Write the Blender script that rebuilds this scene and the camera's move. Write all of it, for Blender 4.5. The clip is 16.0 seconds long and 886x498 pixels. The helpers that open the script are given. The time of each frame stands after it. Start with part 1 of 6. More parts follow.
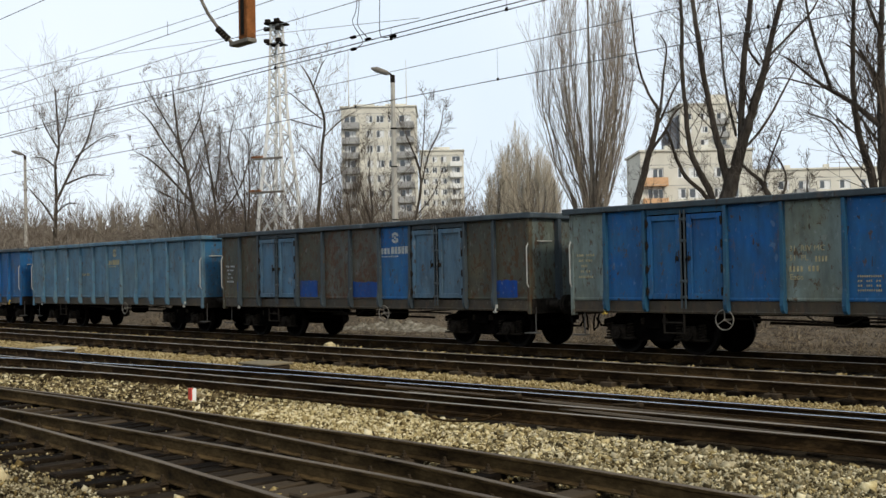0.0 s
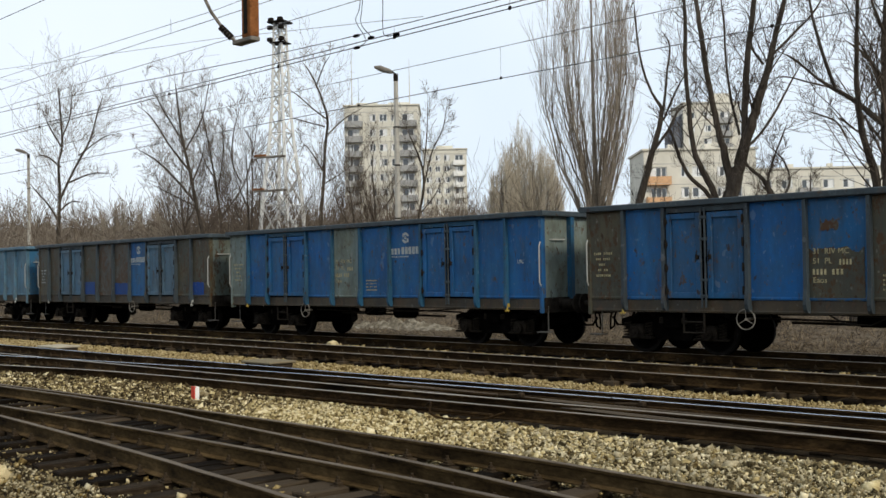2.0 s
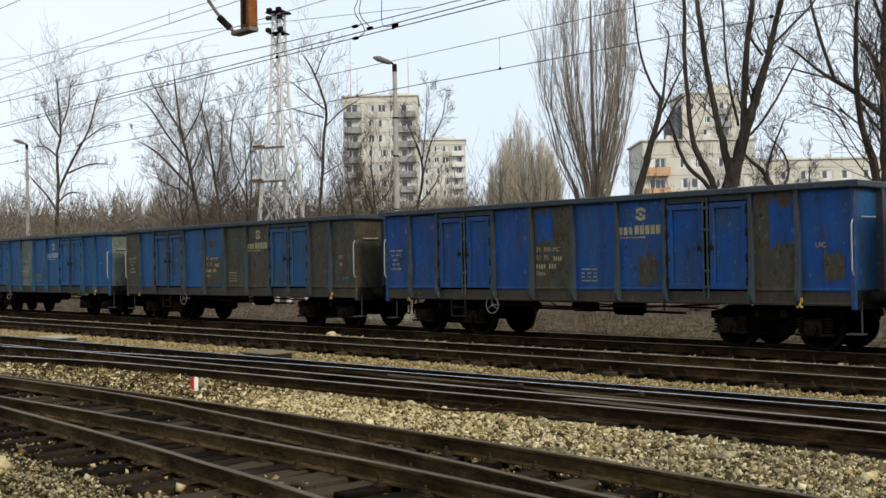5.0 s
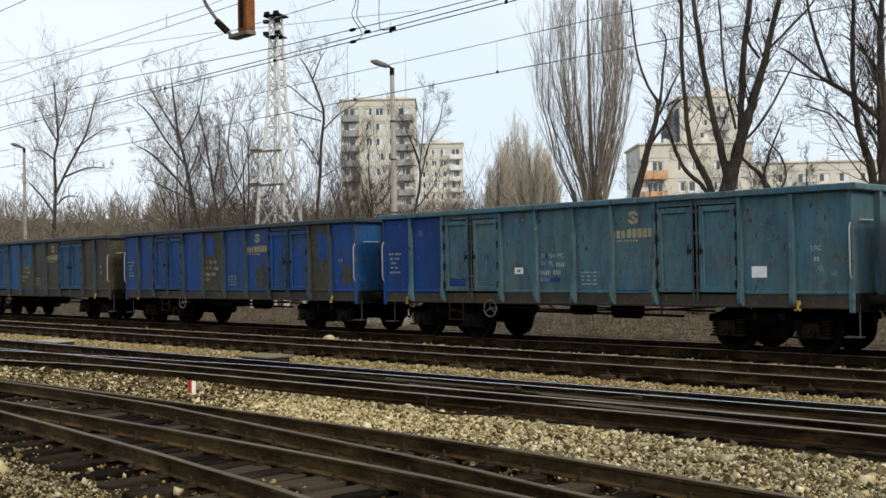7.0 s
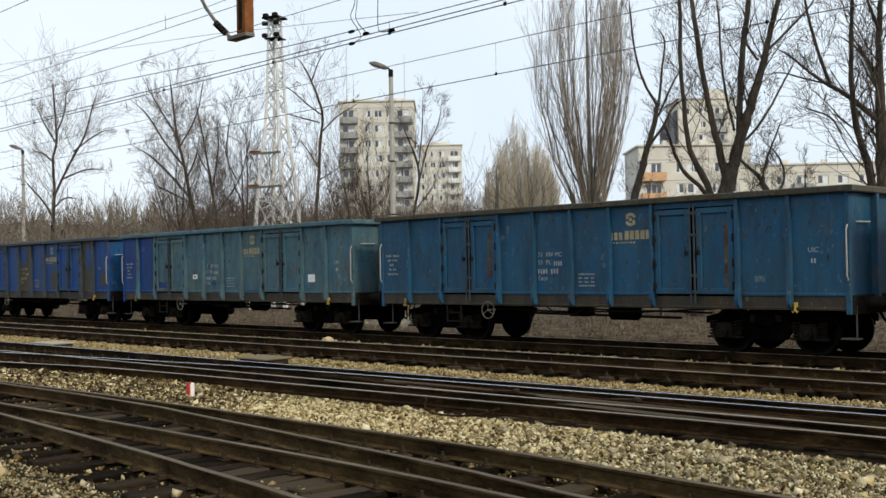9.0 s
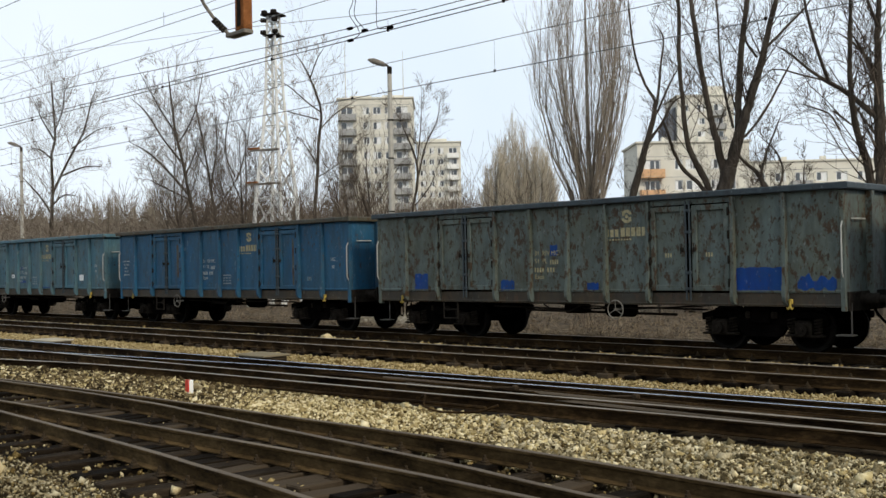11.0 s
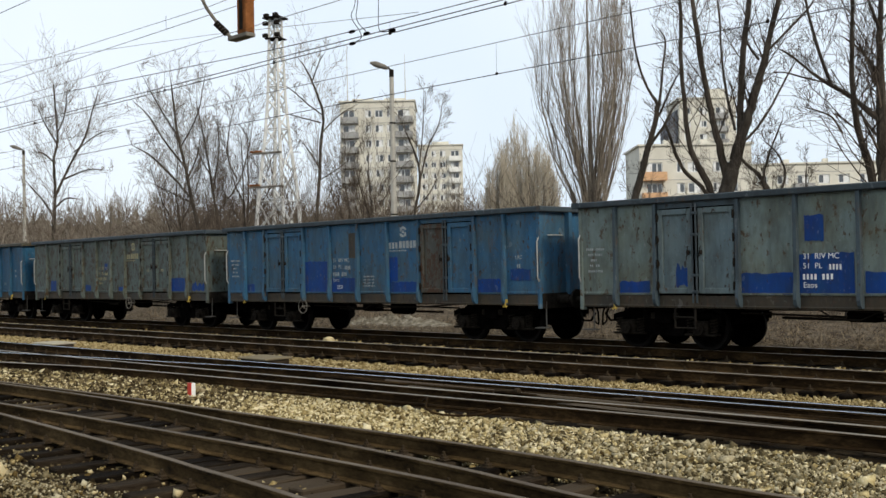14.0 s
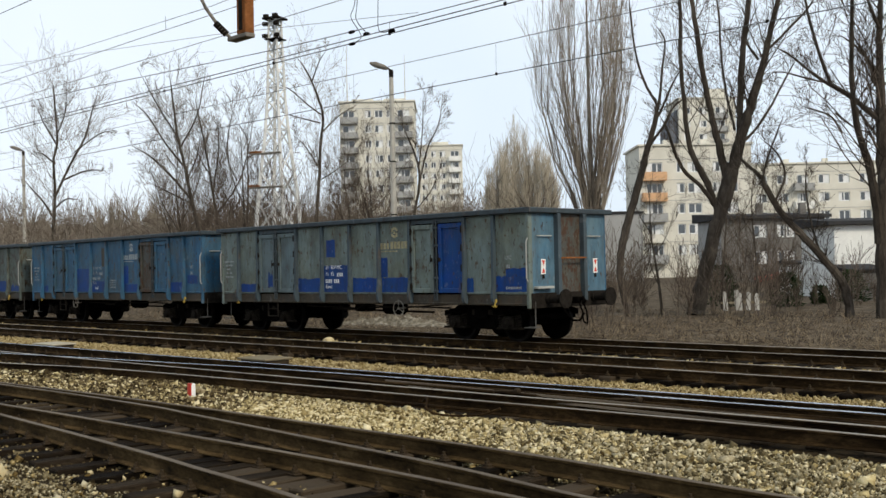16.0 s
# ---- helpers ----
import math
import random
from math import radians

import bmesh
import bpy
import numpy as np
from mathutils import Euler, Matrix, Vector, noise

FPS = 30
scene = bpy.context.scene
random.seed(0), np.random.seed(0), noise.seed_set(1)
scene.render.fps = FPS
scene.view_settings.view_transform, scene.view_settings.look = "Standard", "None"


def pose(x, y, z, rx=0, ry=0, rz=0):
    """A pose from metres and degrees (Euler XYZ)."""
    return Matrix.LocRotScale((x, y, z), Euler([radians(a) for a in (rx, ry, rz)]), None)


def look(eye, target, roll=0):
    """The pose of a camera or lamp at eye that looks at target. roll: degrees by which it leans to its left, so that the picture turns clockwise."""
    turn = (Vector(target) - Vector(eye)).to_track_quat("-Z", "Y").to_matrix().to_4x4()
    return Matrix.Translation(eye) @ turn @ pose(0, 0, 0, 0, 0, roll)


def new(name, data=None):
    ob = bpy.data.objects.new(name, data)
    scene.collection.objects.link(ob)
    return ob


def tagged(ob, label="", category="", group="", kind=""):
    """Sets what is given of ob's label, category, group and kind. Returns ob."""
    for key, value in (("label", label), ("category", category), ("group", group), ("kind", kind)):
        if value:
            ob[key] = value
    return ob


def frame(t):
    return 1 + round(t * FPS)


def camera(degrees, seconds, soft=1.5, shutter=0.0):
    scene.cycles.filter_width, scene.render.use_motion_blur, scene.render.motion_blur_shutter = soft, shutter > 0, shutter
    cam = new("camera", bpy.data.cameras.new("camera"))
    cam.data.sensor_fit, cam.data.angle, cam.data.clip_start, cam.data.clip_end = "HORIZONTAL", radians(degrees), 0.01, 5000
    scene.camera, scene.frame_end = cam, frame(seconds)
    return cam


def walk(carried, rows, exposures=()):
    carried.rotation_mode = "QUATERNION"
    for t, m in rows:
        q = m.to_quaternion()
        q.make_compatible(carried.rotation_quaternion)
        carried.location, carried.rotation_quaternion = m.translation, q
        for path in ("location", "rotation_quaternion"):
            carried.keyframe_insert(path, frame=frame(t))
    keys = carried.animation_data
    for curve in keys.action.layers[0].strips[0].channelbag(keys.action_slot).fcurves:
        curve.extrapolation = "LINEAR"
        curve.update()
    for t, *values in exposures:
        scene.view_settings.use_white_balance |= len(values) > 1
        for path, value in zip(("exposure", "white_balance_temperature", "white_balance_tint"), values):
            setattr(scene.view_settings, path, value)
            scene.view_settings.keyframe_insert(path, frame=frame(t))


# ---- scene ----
SECONDS = 16.0
EYE = (0.0, 0.0, 1.8425)
cam = camera(45.27, SECONDS, soft=1.5)
# seconds, turn to the left of +y, tilt up, lean (degrees)
AIM = [
    (0.0, 45.147, 1.293, -1.104), (0.5, 45.2, 1.282, -1.086), (1.0, 45.274, 1.286, -1.076), (1.5, 45.299, 1.25, -1.101),
    (2.0, 45.306, 1.225, -1.033), (2.5, 45.332, 1.149, -1.076), (3.0, 45.307, 1.024, -1.105), (3.5, 45.342, 0.838, -1.11),
    (4.0, 45.303, 0.681, -1.024), (6.5, 45.144, 0.878, -1.052), (7.0, 45.122, 0.912, -1.078), (7.5, 45.121, 0.996, -1.135),
    (8.0, 45.084, 1.046, -1.157), (8.5, 45.061, 1.009, -1.092), (9.0, 45.052, 1.006, -1.072), (11.5, 44.985, 0.815, -1.114),
    (12.0, 45.055, 0.841, -1.13), (12.5, 45.1, 0.865, -1.101), (13.0, 45.122, 0.902, -1.148), (13.5, 45.147, 0.923, -1.113),
    (14.0, 45.098, 0.999, -1.141), (14.5, 45.046, 1.034, -1.168), (15.0, 45.078, 1.103, -1.191), (15.5, 45.078, 1.056, -1.192),
    (16.0, 45.09, 1.013, -1.207),
]


def aim(turn, tilt, lean):
    a, b = radians(turn), radians(tilt)
    way = Vector((-math.sin(a) * math.cos(b), math.cos(a) * math.cos(b), math.sin(b)))
    return look(EYE, Vector(EYE) + way, lean)


walk(cam, [(t, aim(*rest)) for t, *rest in AIM], exposures=[(0.0, 0.04, 6680, 10), (16.0, 0.04, 6680, 10)])

# ---- world and light ----
SUN_AZIMUTH, SUN_HEIGHT = -8.0, 36.0      # degrees from +x towards +y, above the ground
world = bpy.data.worlds.new("sky")
scene.world = world
world.use_nodes = True
wn, wl = world.node_tree.nodes, world.node_tree.links
wn.clear()
sky = wn.new("ShaderNodeTexSky")
sky.sky_type, sky.sun_disc = "NISHITA", False
sky.sun_elevation, sky.sun_rotation = radians(SUN_HEIGHT), radians(90 - SUN_AZIMUTH)
sky.air_density, sky.dust_density, sky.ozone_density = 1.0, 4.0, 1.0
tint = wn.new("ShaderNodeMixRGB")
tint.inputs[0].default_value = 0.9
coords, clouds, ramp = wn.new("ShaderNodeTexCoord"), wn.new("ShaderNodeTexNoise"), wn.new("ShaderNodeValToRGB")
clouds.inputs["Scale"].default_value, clouds.inputs["Detail"].default_value = 1.6, 4
ramp.color_ramp.elements[0].position, ramp.color_ramp.elements[1].position = 0.3, 0.75
ramp.color_ramp.elements[0].color = (7.7, 9.1, 10.7, 1)
ramp.color_ramp.elements[1].color = (9.9, 10.9, 11.8, 1)
back, out = wn.new("ShaderNodeBackground"), wn.new("ShaderNodeOutputWorld")
back.inputs[1].default_value = 0.1
wl.new(coords.outputs["Generated"], clouds.inputs["Vector"])
wl.new(clouds.outputs["Fac"], ramp.inputs["Fac"])
wl.new(sky.outputs["Color"], tint.inputs[1])
wl.new(ramp.outputs["Color"], tint.inputs[2])
wl.new(tint.outputs["Color"], back.inputs["Color"])
wl.new(back.outputs["Background"], out.inputs["Surface"])
sun = new("sun", bpy.data.lights.new("sun", "SUN"))
sun.data.energy, sun.data.angle, sun.data.color = 2.1, radians(10), (1.0, 0.91, 0.76)
_a, _b = radians(SUN_AZIMUTH), radians(SUN_HEIGHT)
sun.matrix_world = look((60 * math.cos(_a), 60 * math.sin(_a), 60 * math.tan(_b)), (0, 0, 0))


# ---- materials ----
def material(name, colours, scale=4.0, rough=0.8, metal=0.0, bump=0.2, fine=40.0, per="", spec=0.04, stretch=(1, 1, 1), stops=None):
    """Noise of two scales between colours, with relief; per: Random of the object or island shifts the colour."""
    m = bpy.data.materials.new(name)
    m.use_nodes = True
    n, l = m.node_tree.nodes, m.node_tree.links
    b = n["Principled BSDF"]
    b.inputs["Roughness"].default_value, b.inputs["Metallic"].default_value = rough, metal
    b.inputs["Specular IOR Level"].default_value = spec
    tc, mp = n.new("ShaderNodeTexCoord"), n.new("ShaderNodeMapping")
    mp.inputs["Scale"].default_value = stretch
    l.new(tc.outputs["Object"], mp.inputs["Vector"])
    big, small = n.new("ShaderNodeTexNoise"), n.new("ShaderNodeTexNoise")
    for tex, s, d in ((big, scale, 5), (small, fine, 4)):
        tex.inputs["Scale"].default_value, tex.inputs["Detail"].default_value = s, d
        tex.inputs["Roughness"].default_value = 0.65
        l.new(mp.outputs["Vector"], tex.inputs["Vector"])
    add = n.new("ShaderNodeMath")
    add.operation = "MULTIPLY_ADD"
    add.inputs[1].default_value = 0.45
    l.new(small.outputs["Fac"], add.inputs[0])
    sub = n.new("ShaderNodeMath")
    sub.operation = "MULTIPLY_ADD"
    sub.inputs[1].default_value, sub.inputs[2].default_value = 1.0, -0.225
    l.new(big.outputs["Fac"], sub.inputs[0])
    l.new(sub.outputs[0], add.inputs[2])
    last = add.outputs[0]
    if per:
        src = n.new("ShaderNodeObjectInfo") if per == "object" else n.new("ShaderNodeNewGeometry")
        rnd = src.outputs["Random" if per == "object" else "Random Per Island"]
        mix = n.new("ShaderNodeMath")
        mix.operation = "MULTIPLY_ADD"
        mix.inputs[1].default_value = 0.7
        shift = n.new("ShaderNodeMath")
        shift.operation = "ADD"
        shift.inputs[1].default_value = -0.35
        l.new(last, shift.inputs[0])
        l.new(rnd, mix.inputs[0])
        l.new(shift.outputs[0], mix.inputs[2])
        last = mix.outputs[0]
        vary = n.new("ShaderNodeCombineXYZ")
        far = n.new("ShaderNodeMath")
        far.operation = "MULTIPLY"
        far.inputs[1].default_value = 37.0
        l.new(rnd, far.inputs[0])
        for i in range(3):
            l.new(far.outputs[0], vary.inputs[i])
        l.new(vary.outputs[0], mp.inputs["Location"])
    r = n.new("ShaderNodeValToRGB")
    r.color_ramp.interpolation = "LINEAR"
    el = r.color_ramp.elements
    stops = stops or [0.28 + 0.44 * i / max(1, len(colours) - 1) for i in range(len(colours))]
    while len(el) < len(colours):
        el.new(0.5)
    for e, c, s in zip(el, colours, stops):
        e.position, e.color = s, (*c, 1)
    l.new(last, r.inputs["Fac"])
    l.new(r.outputs["Color"], b.inputs["Base Color"])
    if bump:
        bp = n.new("ShaderNodeBump")
        bp.inputs["Strength"].default_value, bp.inputs["Distance"].default_value = bump, 0.02
        l.new(small.outputs["Fac"], bp.inputs["Height"])
        l.new(bp.outputs["Normal"], b.inputs["Normal"])
    return m


def paint(name, base, second, rust=(0.07, 0.045, 0.03), amount=0.35, rough=0.48):
    """Weathered wagon paint: two tones, streaks of grime running down, flaked rusty spots."""
    base, second = (tuple(1.02 * v for v in c) for c in (base, second))
    m = bpy.data.materials.new(name)
    m.use_nodes = True
    n, l = m.node_tree.nodes, m.node_tree.links
    b = n["Principled BSDF"]
    b.inputs["Roughness"].default_value = rough
    b.inputs["Specular IOR Level"].default_value = 0.14
    tc, info = n.new("ShaderNodeTexCoord"), n.new("ShaderNodeObjectInfo")
    vary, far = n.new("ShaderNodeCombineXYZ"), n.new("ShaderNodeMath")
    far.operation = "MULTIPLY"
    far.inputs[1].default_value = 53.0
    l.new(info.outputs["Random"], far.inputs[0])
    for i in range(3):
        l.new(far.outputs[0], vary.inputs[i])

    def tex(scale, stretch, detail=5, rough_=0.6):
        mp, t = n.new("ShaderNodeMapping"), n.new("ShaderNodeTexNoise")
        mp.inputs["Scale"].default_value = stretch
        l.new(tc.outputs["Object"], mp.inputs["Vector"])
        l.new(vary.outputs[0], mp.inputs["Location"])
        l.new(mp.outputs["Vector"], t.inputs["Vector"])
        t.inputs["Scale"].default_value, t.inputs["Detail"].default_value, t.inputs["Roughness"].default_value = scale, detail, rough_
        return t.outputs["Fac"]

    def ramp_(fac, lo, hi):
        r = n.new("ShaderNodeMapRange")
        r.inputs[1].default_value, r.inputs[2].default_value = lo, hi
        l.new(fac, r.inputs[0])
        return r.outputs[0]

    def mix(fac, a, c, top=1.0):
        x, k = n.new("ShaderNodeMixRGB"), n.new("ShaderNodeMath")
        k.operation = "MULTIPLY"
        k.inputs[1].default_value = top
        l.new(fac, k.inputs[0])
        l.new(k.outputs[0], x.inputs[0])
        for v, i in ((a, 1), (c, 2)):
            if isinstance(v, tuple):
                x.inputs[i].default_value = (*v, 1)
            else:
                l.new(v, x.inputs[i])
        return x.outputs[0]

    tone = mix(ramp_(tex(1.3, (1, 1, 0.8)), 0.38, 0.66), base, second)
    tone = mix(ramp_(tex(3.2, (1, 1, 0.6), 6), 0.48, 0.72), tone, tuple(0.5 * v + 0.012 for v in second), 0.7)
    grime = mix(ramp_(tex(2.6, (1.5, 1.5, 0.30), 7, 0.68), 0.44, 0.74), tone, tuple(0.30 * v + 0.012 for v in base), 0.74)
    pale = mix(ramp_(tex(16.0, (1, 1, 0.5), 4), 0.62, 0.74), grime, tuple(min(1, 0.6 * v + 0.16) for v in base), 0.5)
    spots = tex(6.0, (1, 1, 0.6), 9, 0.78)
    pale = mix(ramp_(tex(2.1, (1.5, 1.5, 0.5), 8, 0.72), 0.60 - 0.06 * amount, 0.70), pale, tuple(1.25 * v + 0.006 for v in rust), 0.6)
    chips = tex(11.0, (1.0, 1.0, 0.42), 3, 0.5)
    pale = mix(ramp_(chips, 0.70 - 0.06 * amount, 0.715 - 0.06 * amount), pale, tuple(0.5 * v for v in rust), 0.85)
    scrape = tex(4.2, (1.0, 1.0, 0.75), 2, 0.4)
    pale = mix(ramp_(scrape, 0.715, 0.73), pale, tuple(min(1, 0.7 * v + 0.10) for v in second), 0.45)
    done = mix(ramp_(spots, 0.66 - 0.20 * amount, 0.695 - 0.20 * amount), pale, rust, 0.88)
    l.new(done, b.inputs["Base Color"])
    bump = n.new("ShaderNodeBump")
    bump.inputs["Strength"].default_value, bump.inputs["Distance"].default_value = 0.25, 0.01
    l.new(spots, bump.inputs["Height"])
    l.new(bump.outputs["Normal"], b.inputs["Normal"])
    return m


def plain(name, colour, rough=0.6, metal=0.0, spec=0.4):
    return material(name, [tuple(0.8 * c for c in colour), tuple(min(1, 1.15 * c) for c in colour)], 3.0, rough, metal, 0.08, 60.0, "", spec)


def glass_mat():
    m = bpy.data.materials.new("window_glass")
    m.use_nodes = True
    b = m.node_tree.nodes["Principled BSDF"]
    b.inputs["Base Color"].default_value = (0.05, 0.06, 0.07, 1)
    b.inputs["Roughness"].default_value = 0.08
    b.inputs["Specular IOR Level"].default_value = 1.0
    return m


P = {
    "blue": paint("blue_paint", (0.009, 0.080, 0.228), (0.020, 0.092, 0.195), amount=0.36),
    "mid": paint("mid_blue_paint", (0.011, 0.078, 0.185), (0.030, 0.072, 0.130), amount=0.45),
    "dark": paint("dark_blue_paint", (0.015, 0.078, 0.150), (0.026, 0.080, 0.128), amount=0.3),
    "royal": paint("royal_blue_paint", (0.004, 0.040, 0.200), (0.008, 0.047, 0.155), amount=0.25),
    "cobalt": paint("cobalt_blue_paint", (0.005, 0.056, 0.230), (0.022, 0.062, 0.14), amount=0.25),
    "light": paint("light_blue_paint", (0.026, 0.102, 0.190), (0.056, 0.104, 0.136), amount=0.42),
    "pale": paint("pale_blue_paint", (0.066, 0.150, 0.222), (0.098, 0.158, 0.188), amount=0.4),
    "door": paint("door_blue_paint", (0.060, 0.125, 0.190), (0.085, 0.130, 0.165), amount=0.3),
    "teal": paint("grey_teal_paint", (0.052, 0.128, 0.168), (0.088, 0.138, 0.142), amount=0.4),
    "grey": paint("grey_green_paint", (0.150, 0.190, 0.180), (0.128, 0.142, 0.108), (0.066, 0.038, 0.018), amount=0.48),
    "brown": paint("faded_brown_paint", (0.068, 0.060, 0.038), (0.050, 0.053, 0.042), (0.056, 0.028, 0.011), amount=0.66),
    "olive": paint("faded_olive_paint", (0.100, 0.126, 0.118), (0.085, 0.096, 0.074), (0.048, 0.026, 0.012), amount=0.66),
    "rusty": paint("rusty_paint", (0.075, 0.082, 0.074), (0.066, 0.052, 0.034), (0.060, 0.028, 0.013), amount=0.8),
    "mist": paint("pale_grey_blue_paint", (0.115, 0.158, 0.172), (0.108, 0.134, 0.130), amount=0.4),
    "slate": paint("dull_slate_blue_paint", (0.060, 0.086, 0.102), (0.052, 0.068, 0.076), amount=0.3),
    "sill": paint("grimy_sill", (0.044, 0.040, 0.032), (0.066, 0.048, 0.028), amount=0.5),
    "rim": paint("grimy_rim", (0.045, 0.060, 0.068), (0.034, 0.046, 0.055), amount=0.3),
}
# Undergear shade is put into this near-black; plain black cables and print share it.
M_black = material("black_with_shade", [(0.001, 0.001, 0.001), (0.0028, 0.0025, 0.0022), (0.006, 0.005, 0.0045)], 5, 0.95, 0.0, 0.3, spec=0.0)
M_iron = material("grimy_iron", [(0.008, 0.007, 0.006), (0.026, 0.022, 0.018)], 8, 0.85, 0.0, 0.3, spec=0.02)
M_inside = material("wagon_floor_steel", [(0.03, 0.025, 0.02), (0.07, 0.05, 0.035)], 3, 0.9)
# Wheel steel darkened in its colour to stand for the shade beneath the wagons.
M_tread = material("shade_dark_wheel_steel", [(0.004, 0.0035, 0.003), (0.012, 0.010, 0.009)], 6, 0.7, 0.1)
M_yellow = plain("hook_yellow", (0.36, 0.25, 0.04), 0.6)
M_pipe = plain("worn_pale_handle", (0.34, 0.34, 0.31), 0.6)
M_letter = material("chalky_lettering", [(0.16, 0.19, 0.20), (0.45, 0.46, 0.44)], 9, 0.8, 0, 0, 50)
M_letter_y = material("yellowed_lettering", [(0.18, 0.155, 0.085), (0.44, 0.385, 0.235)], 9, 0.8, 0, 0, 50)
M_white = plain("white_enamel", (0.75, 0.75, 0.72), 0.5)
M_red = plain("signal_red", (0.55, 0.04, 0.02), 0.5)
M_rail_side = material("rusty_rail", [(0.005, 0.003, 0.0015), (0.022, 0.013, 0.0055), (0.072, 0.043, 0.018)], 3, 0.9, 0.0, 0.3, 30, stretch=(0.4, 1, 1))
M_rail_worn = material("dull_rail_head", [(0.15, 0.112, 0.075), (0.34, 0.29, 0.225)], 2, 0.38, 0.55, 0.05, stretch=(0.2, 1, 1), spec=0.4)
M_rail_shine = material("polished_rail_head", [(0.45, 0.46, 0.48), (0.62, 0.63, 0.64)], 2, 0.22, 1.0, 0.02, stretch=(0.1, 1, 1))
M_sleeper = material("old_sleeper_wood", [(0.006, 0.0045, 0.003), (0.021, 0.015, 0.0095), (0.055, 0.041, 0.027)], 2.5, 0.95, 0, 0.7, 30, "object", stretch=(1, 0.25, 1))
M_ballast = material("ballast_stone", [(0.058, 0.039, 0.016), (0.265, 0.202, 0.090), (0.475, 0.385, 0.195), (0.70, 0.61, 0.40)], 9, 0.95, 0, 0.3, 60, "island", 0.01, stops=[0.2, 0.42, 0.62, 0.85])
M_ballast_grey = material("greyish_ballast_stone", [(0.034, 0.026, 0.013), (0.130, 0.103, 0.054), (0.245, 0.202, 0.116), (0.46, 0.40, 0.265)], 9, 0.95, 0, 0.3, 60, "island", 0.01, stops=[0.2, 0.42, 0.62, 0.88])
M_ballast_y = material("sandy_ballast_stone", [(0.085, 0.056, 0.020), (0.245, 0.180, 0.076), (0.37, 0.285, 0.138), (0.53, 0.44, 0.26)], 9, 0.95, 0, 0.3, 60, "island", 0.01, stops=[0.2, 0.45, 0.65, 0.9])
M_bed = material("ballast_bed", [(0.025, 0.017, 0.008), (0.085, 0.063, 0.030), (0.17, 0.13, 0.065), (0.28, 0.225, 0.125)], 1.2, 0.95, 0, 1.0, 26)
# bed of the train's track, darker than the other beds
M_dark_bed = material("dark_track_bed", [(0.003, 0.0022, 0.0014), (0.012, 0.009, 0.0055), (0.032, 0.023, 0.013)], 1.5, 0.95, 0, 0.8, 26)
M_oily = material("oily_track_bed", [(0.004, 0.0026, 0.0015), (0.015, 0.0102, 0.0055), (0.052, 0.036, 0.018)], 1.5, 0.95, 0, 0.8, 26)
M_grass = material("dry_grass_ground", [(0.030, 0.022, 0.015), (0.085, 0.066, 0.046), (0.17, 0.138, 0.096)], 1.6, 0.95, 0, 1.0, 14)
M_straw = material("dry_straw", [(0.030, 0.021, 0.015), (0.095, 0.072, 0.050), (0.26, 0.205, 0.135)], 2, 0.9, 0, 0, 20, "island")
M_front = material("grimy_siding_stone", [(0.016, 0.011, 0.005), (0.060, 0.042, 0.020), (0.125, 0.092, 0.045), (0.34, 0.28, 0.165)], 5, 0.95, 0, 0.3, 60, "island", stops=[0.2, 0.48, 0.68, 0.95])
M_bark = material("dark_bark", [(0.022, 0.018, 0.014), (0.055, 0.045, 0.036), (0.10, 0.085, 0.068)], 2.5, 0.95, 0, 0.8, 18, stretch=(1, 1, 0.3))
M_twig = material("bare_twigs", [(0.050, 0.039, 0.030), (0.12, 0.096, 0.075)], 1, 0.95, 0, 0, 8, "island")
M_twig_pale = material("pale_bare_twigs", [(0.13, 0.108, 0.085), (0.27, 0.235, 0.19)], 1, 0.95, 0, 0, 8, "island")
M_ash = material("grey_brown_twigs", [(0.085, 0.070, 0.056), (0.18, 0.152, 0.124)], 1, 0.95, 0, 0, 8, "island")
M_fawn = material("fawn_bare_twigs", [(0.29, 0.26, 0.20), (0.46, 0.41, 0.33)], 1, 0.95, 0, 0, 8, "island")
# Distance haze is mixed into the twig colours of M_thicket and M_wood.
M_thicket = material("thicket_twigs", [(0.085, 0.068, 0.053), (0.145, 0.120, 0.096), (0.205, 0.175, 0.140)], 0.3, 0.95, 0, 0, 8, "island")
M_wood = material("massed_far_twigs", [(0.080, 0.068, 0.052), (0.140, 0.122, 0.096), (0.195, 0.172, 0.138)], 0.35, 0.95, 0, 1.0, 2.2, stretch=(1, 1, 0.45), spec=0.0)
M_wire = material("grey_wire", [(0.07, 0.075, 0.08), (0.13, 0.14, 0.145)], 3, 0.6, 0.2, 0)
M_wire_pale = material("pale_grey_wire", [(0.20, 0.21, 0.22), (0.32, 0.33, 0.335)], 3, 0.6, 0.2, 0)
M_galv = material("galvanised_lattice", [(0.46, 0.47, 0.46), (0.72, 0.72, 0.70)], 2, 0.7, 0.0, 0.1)
M_concrete = material("weathered_concrete", [(0.30, 0.285, 0.25), (0.46, 0.44, 0.39)], 1.5, 0.9, 0, 0.2)
M_panel = material("pale_render", [(0.55, 0.525, 0.45), (0.71, 0.685, 0.60)], 0.25, 0.9, 0, 0.05, 6)
M_panel_grey = material("grey_render", [(0.26, 0.26, 0.25), (0.36, 0.36, 0.35)], 0.3, 0.9, 0, 0.05, 6)
M_slate = material("blue_grey_cladding", [(0.12, 0.13, 0.15), (0.18, 0.19, 0.21)], 0.3, 0.8, 0, 0.05, 6)
M_house = material("grey_brown_stucco", [(0.13, 0.122, 0.112), (0.19, 0.18, 0.165)], 0.6, 0.95, 0, 0.2, 10)
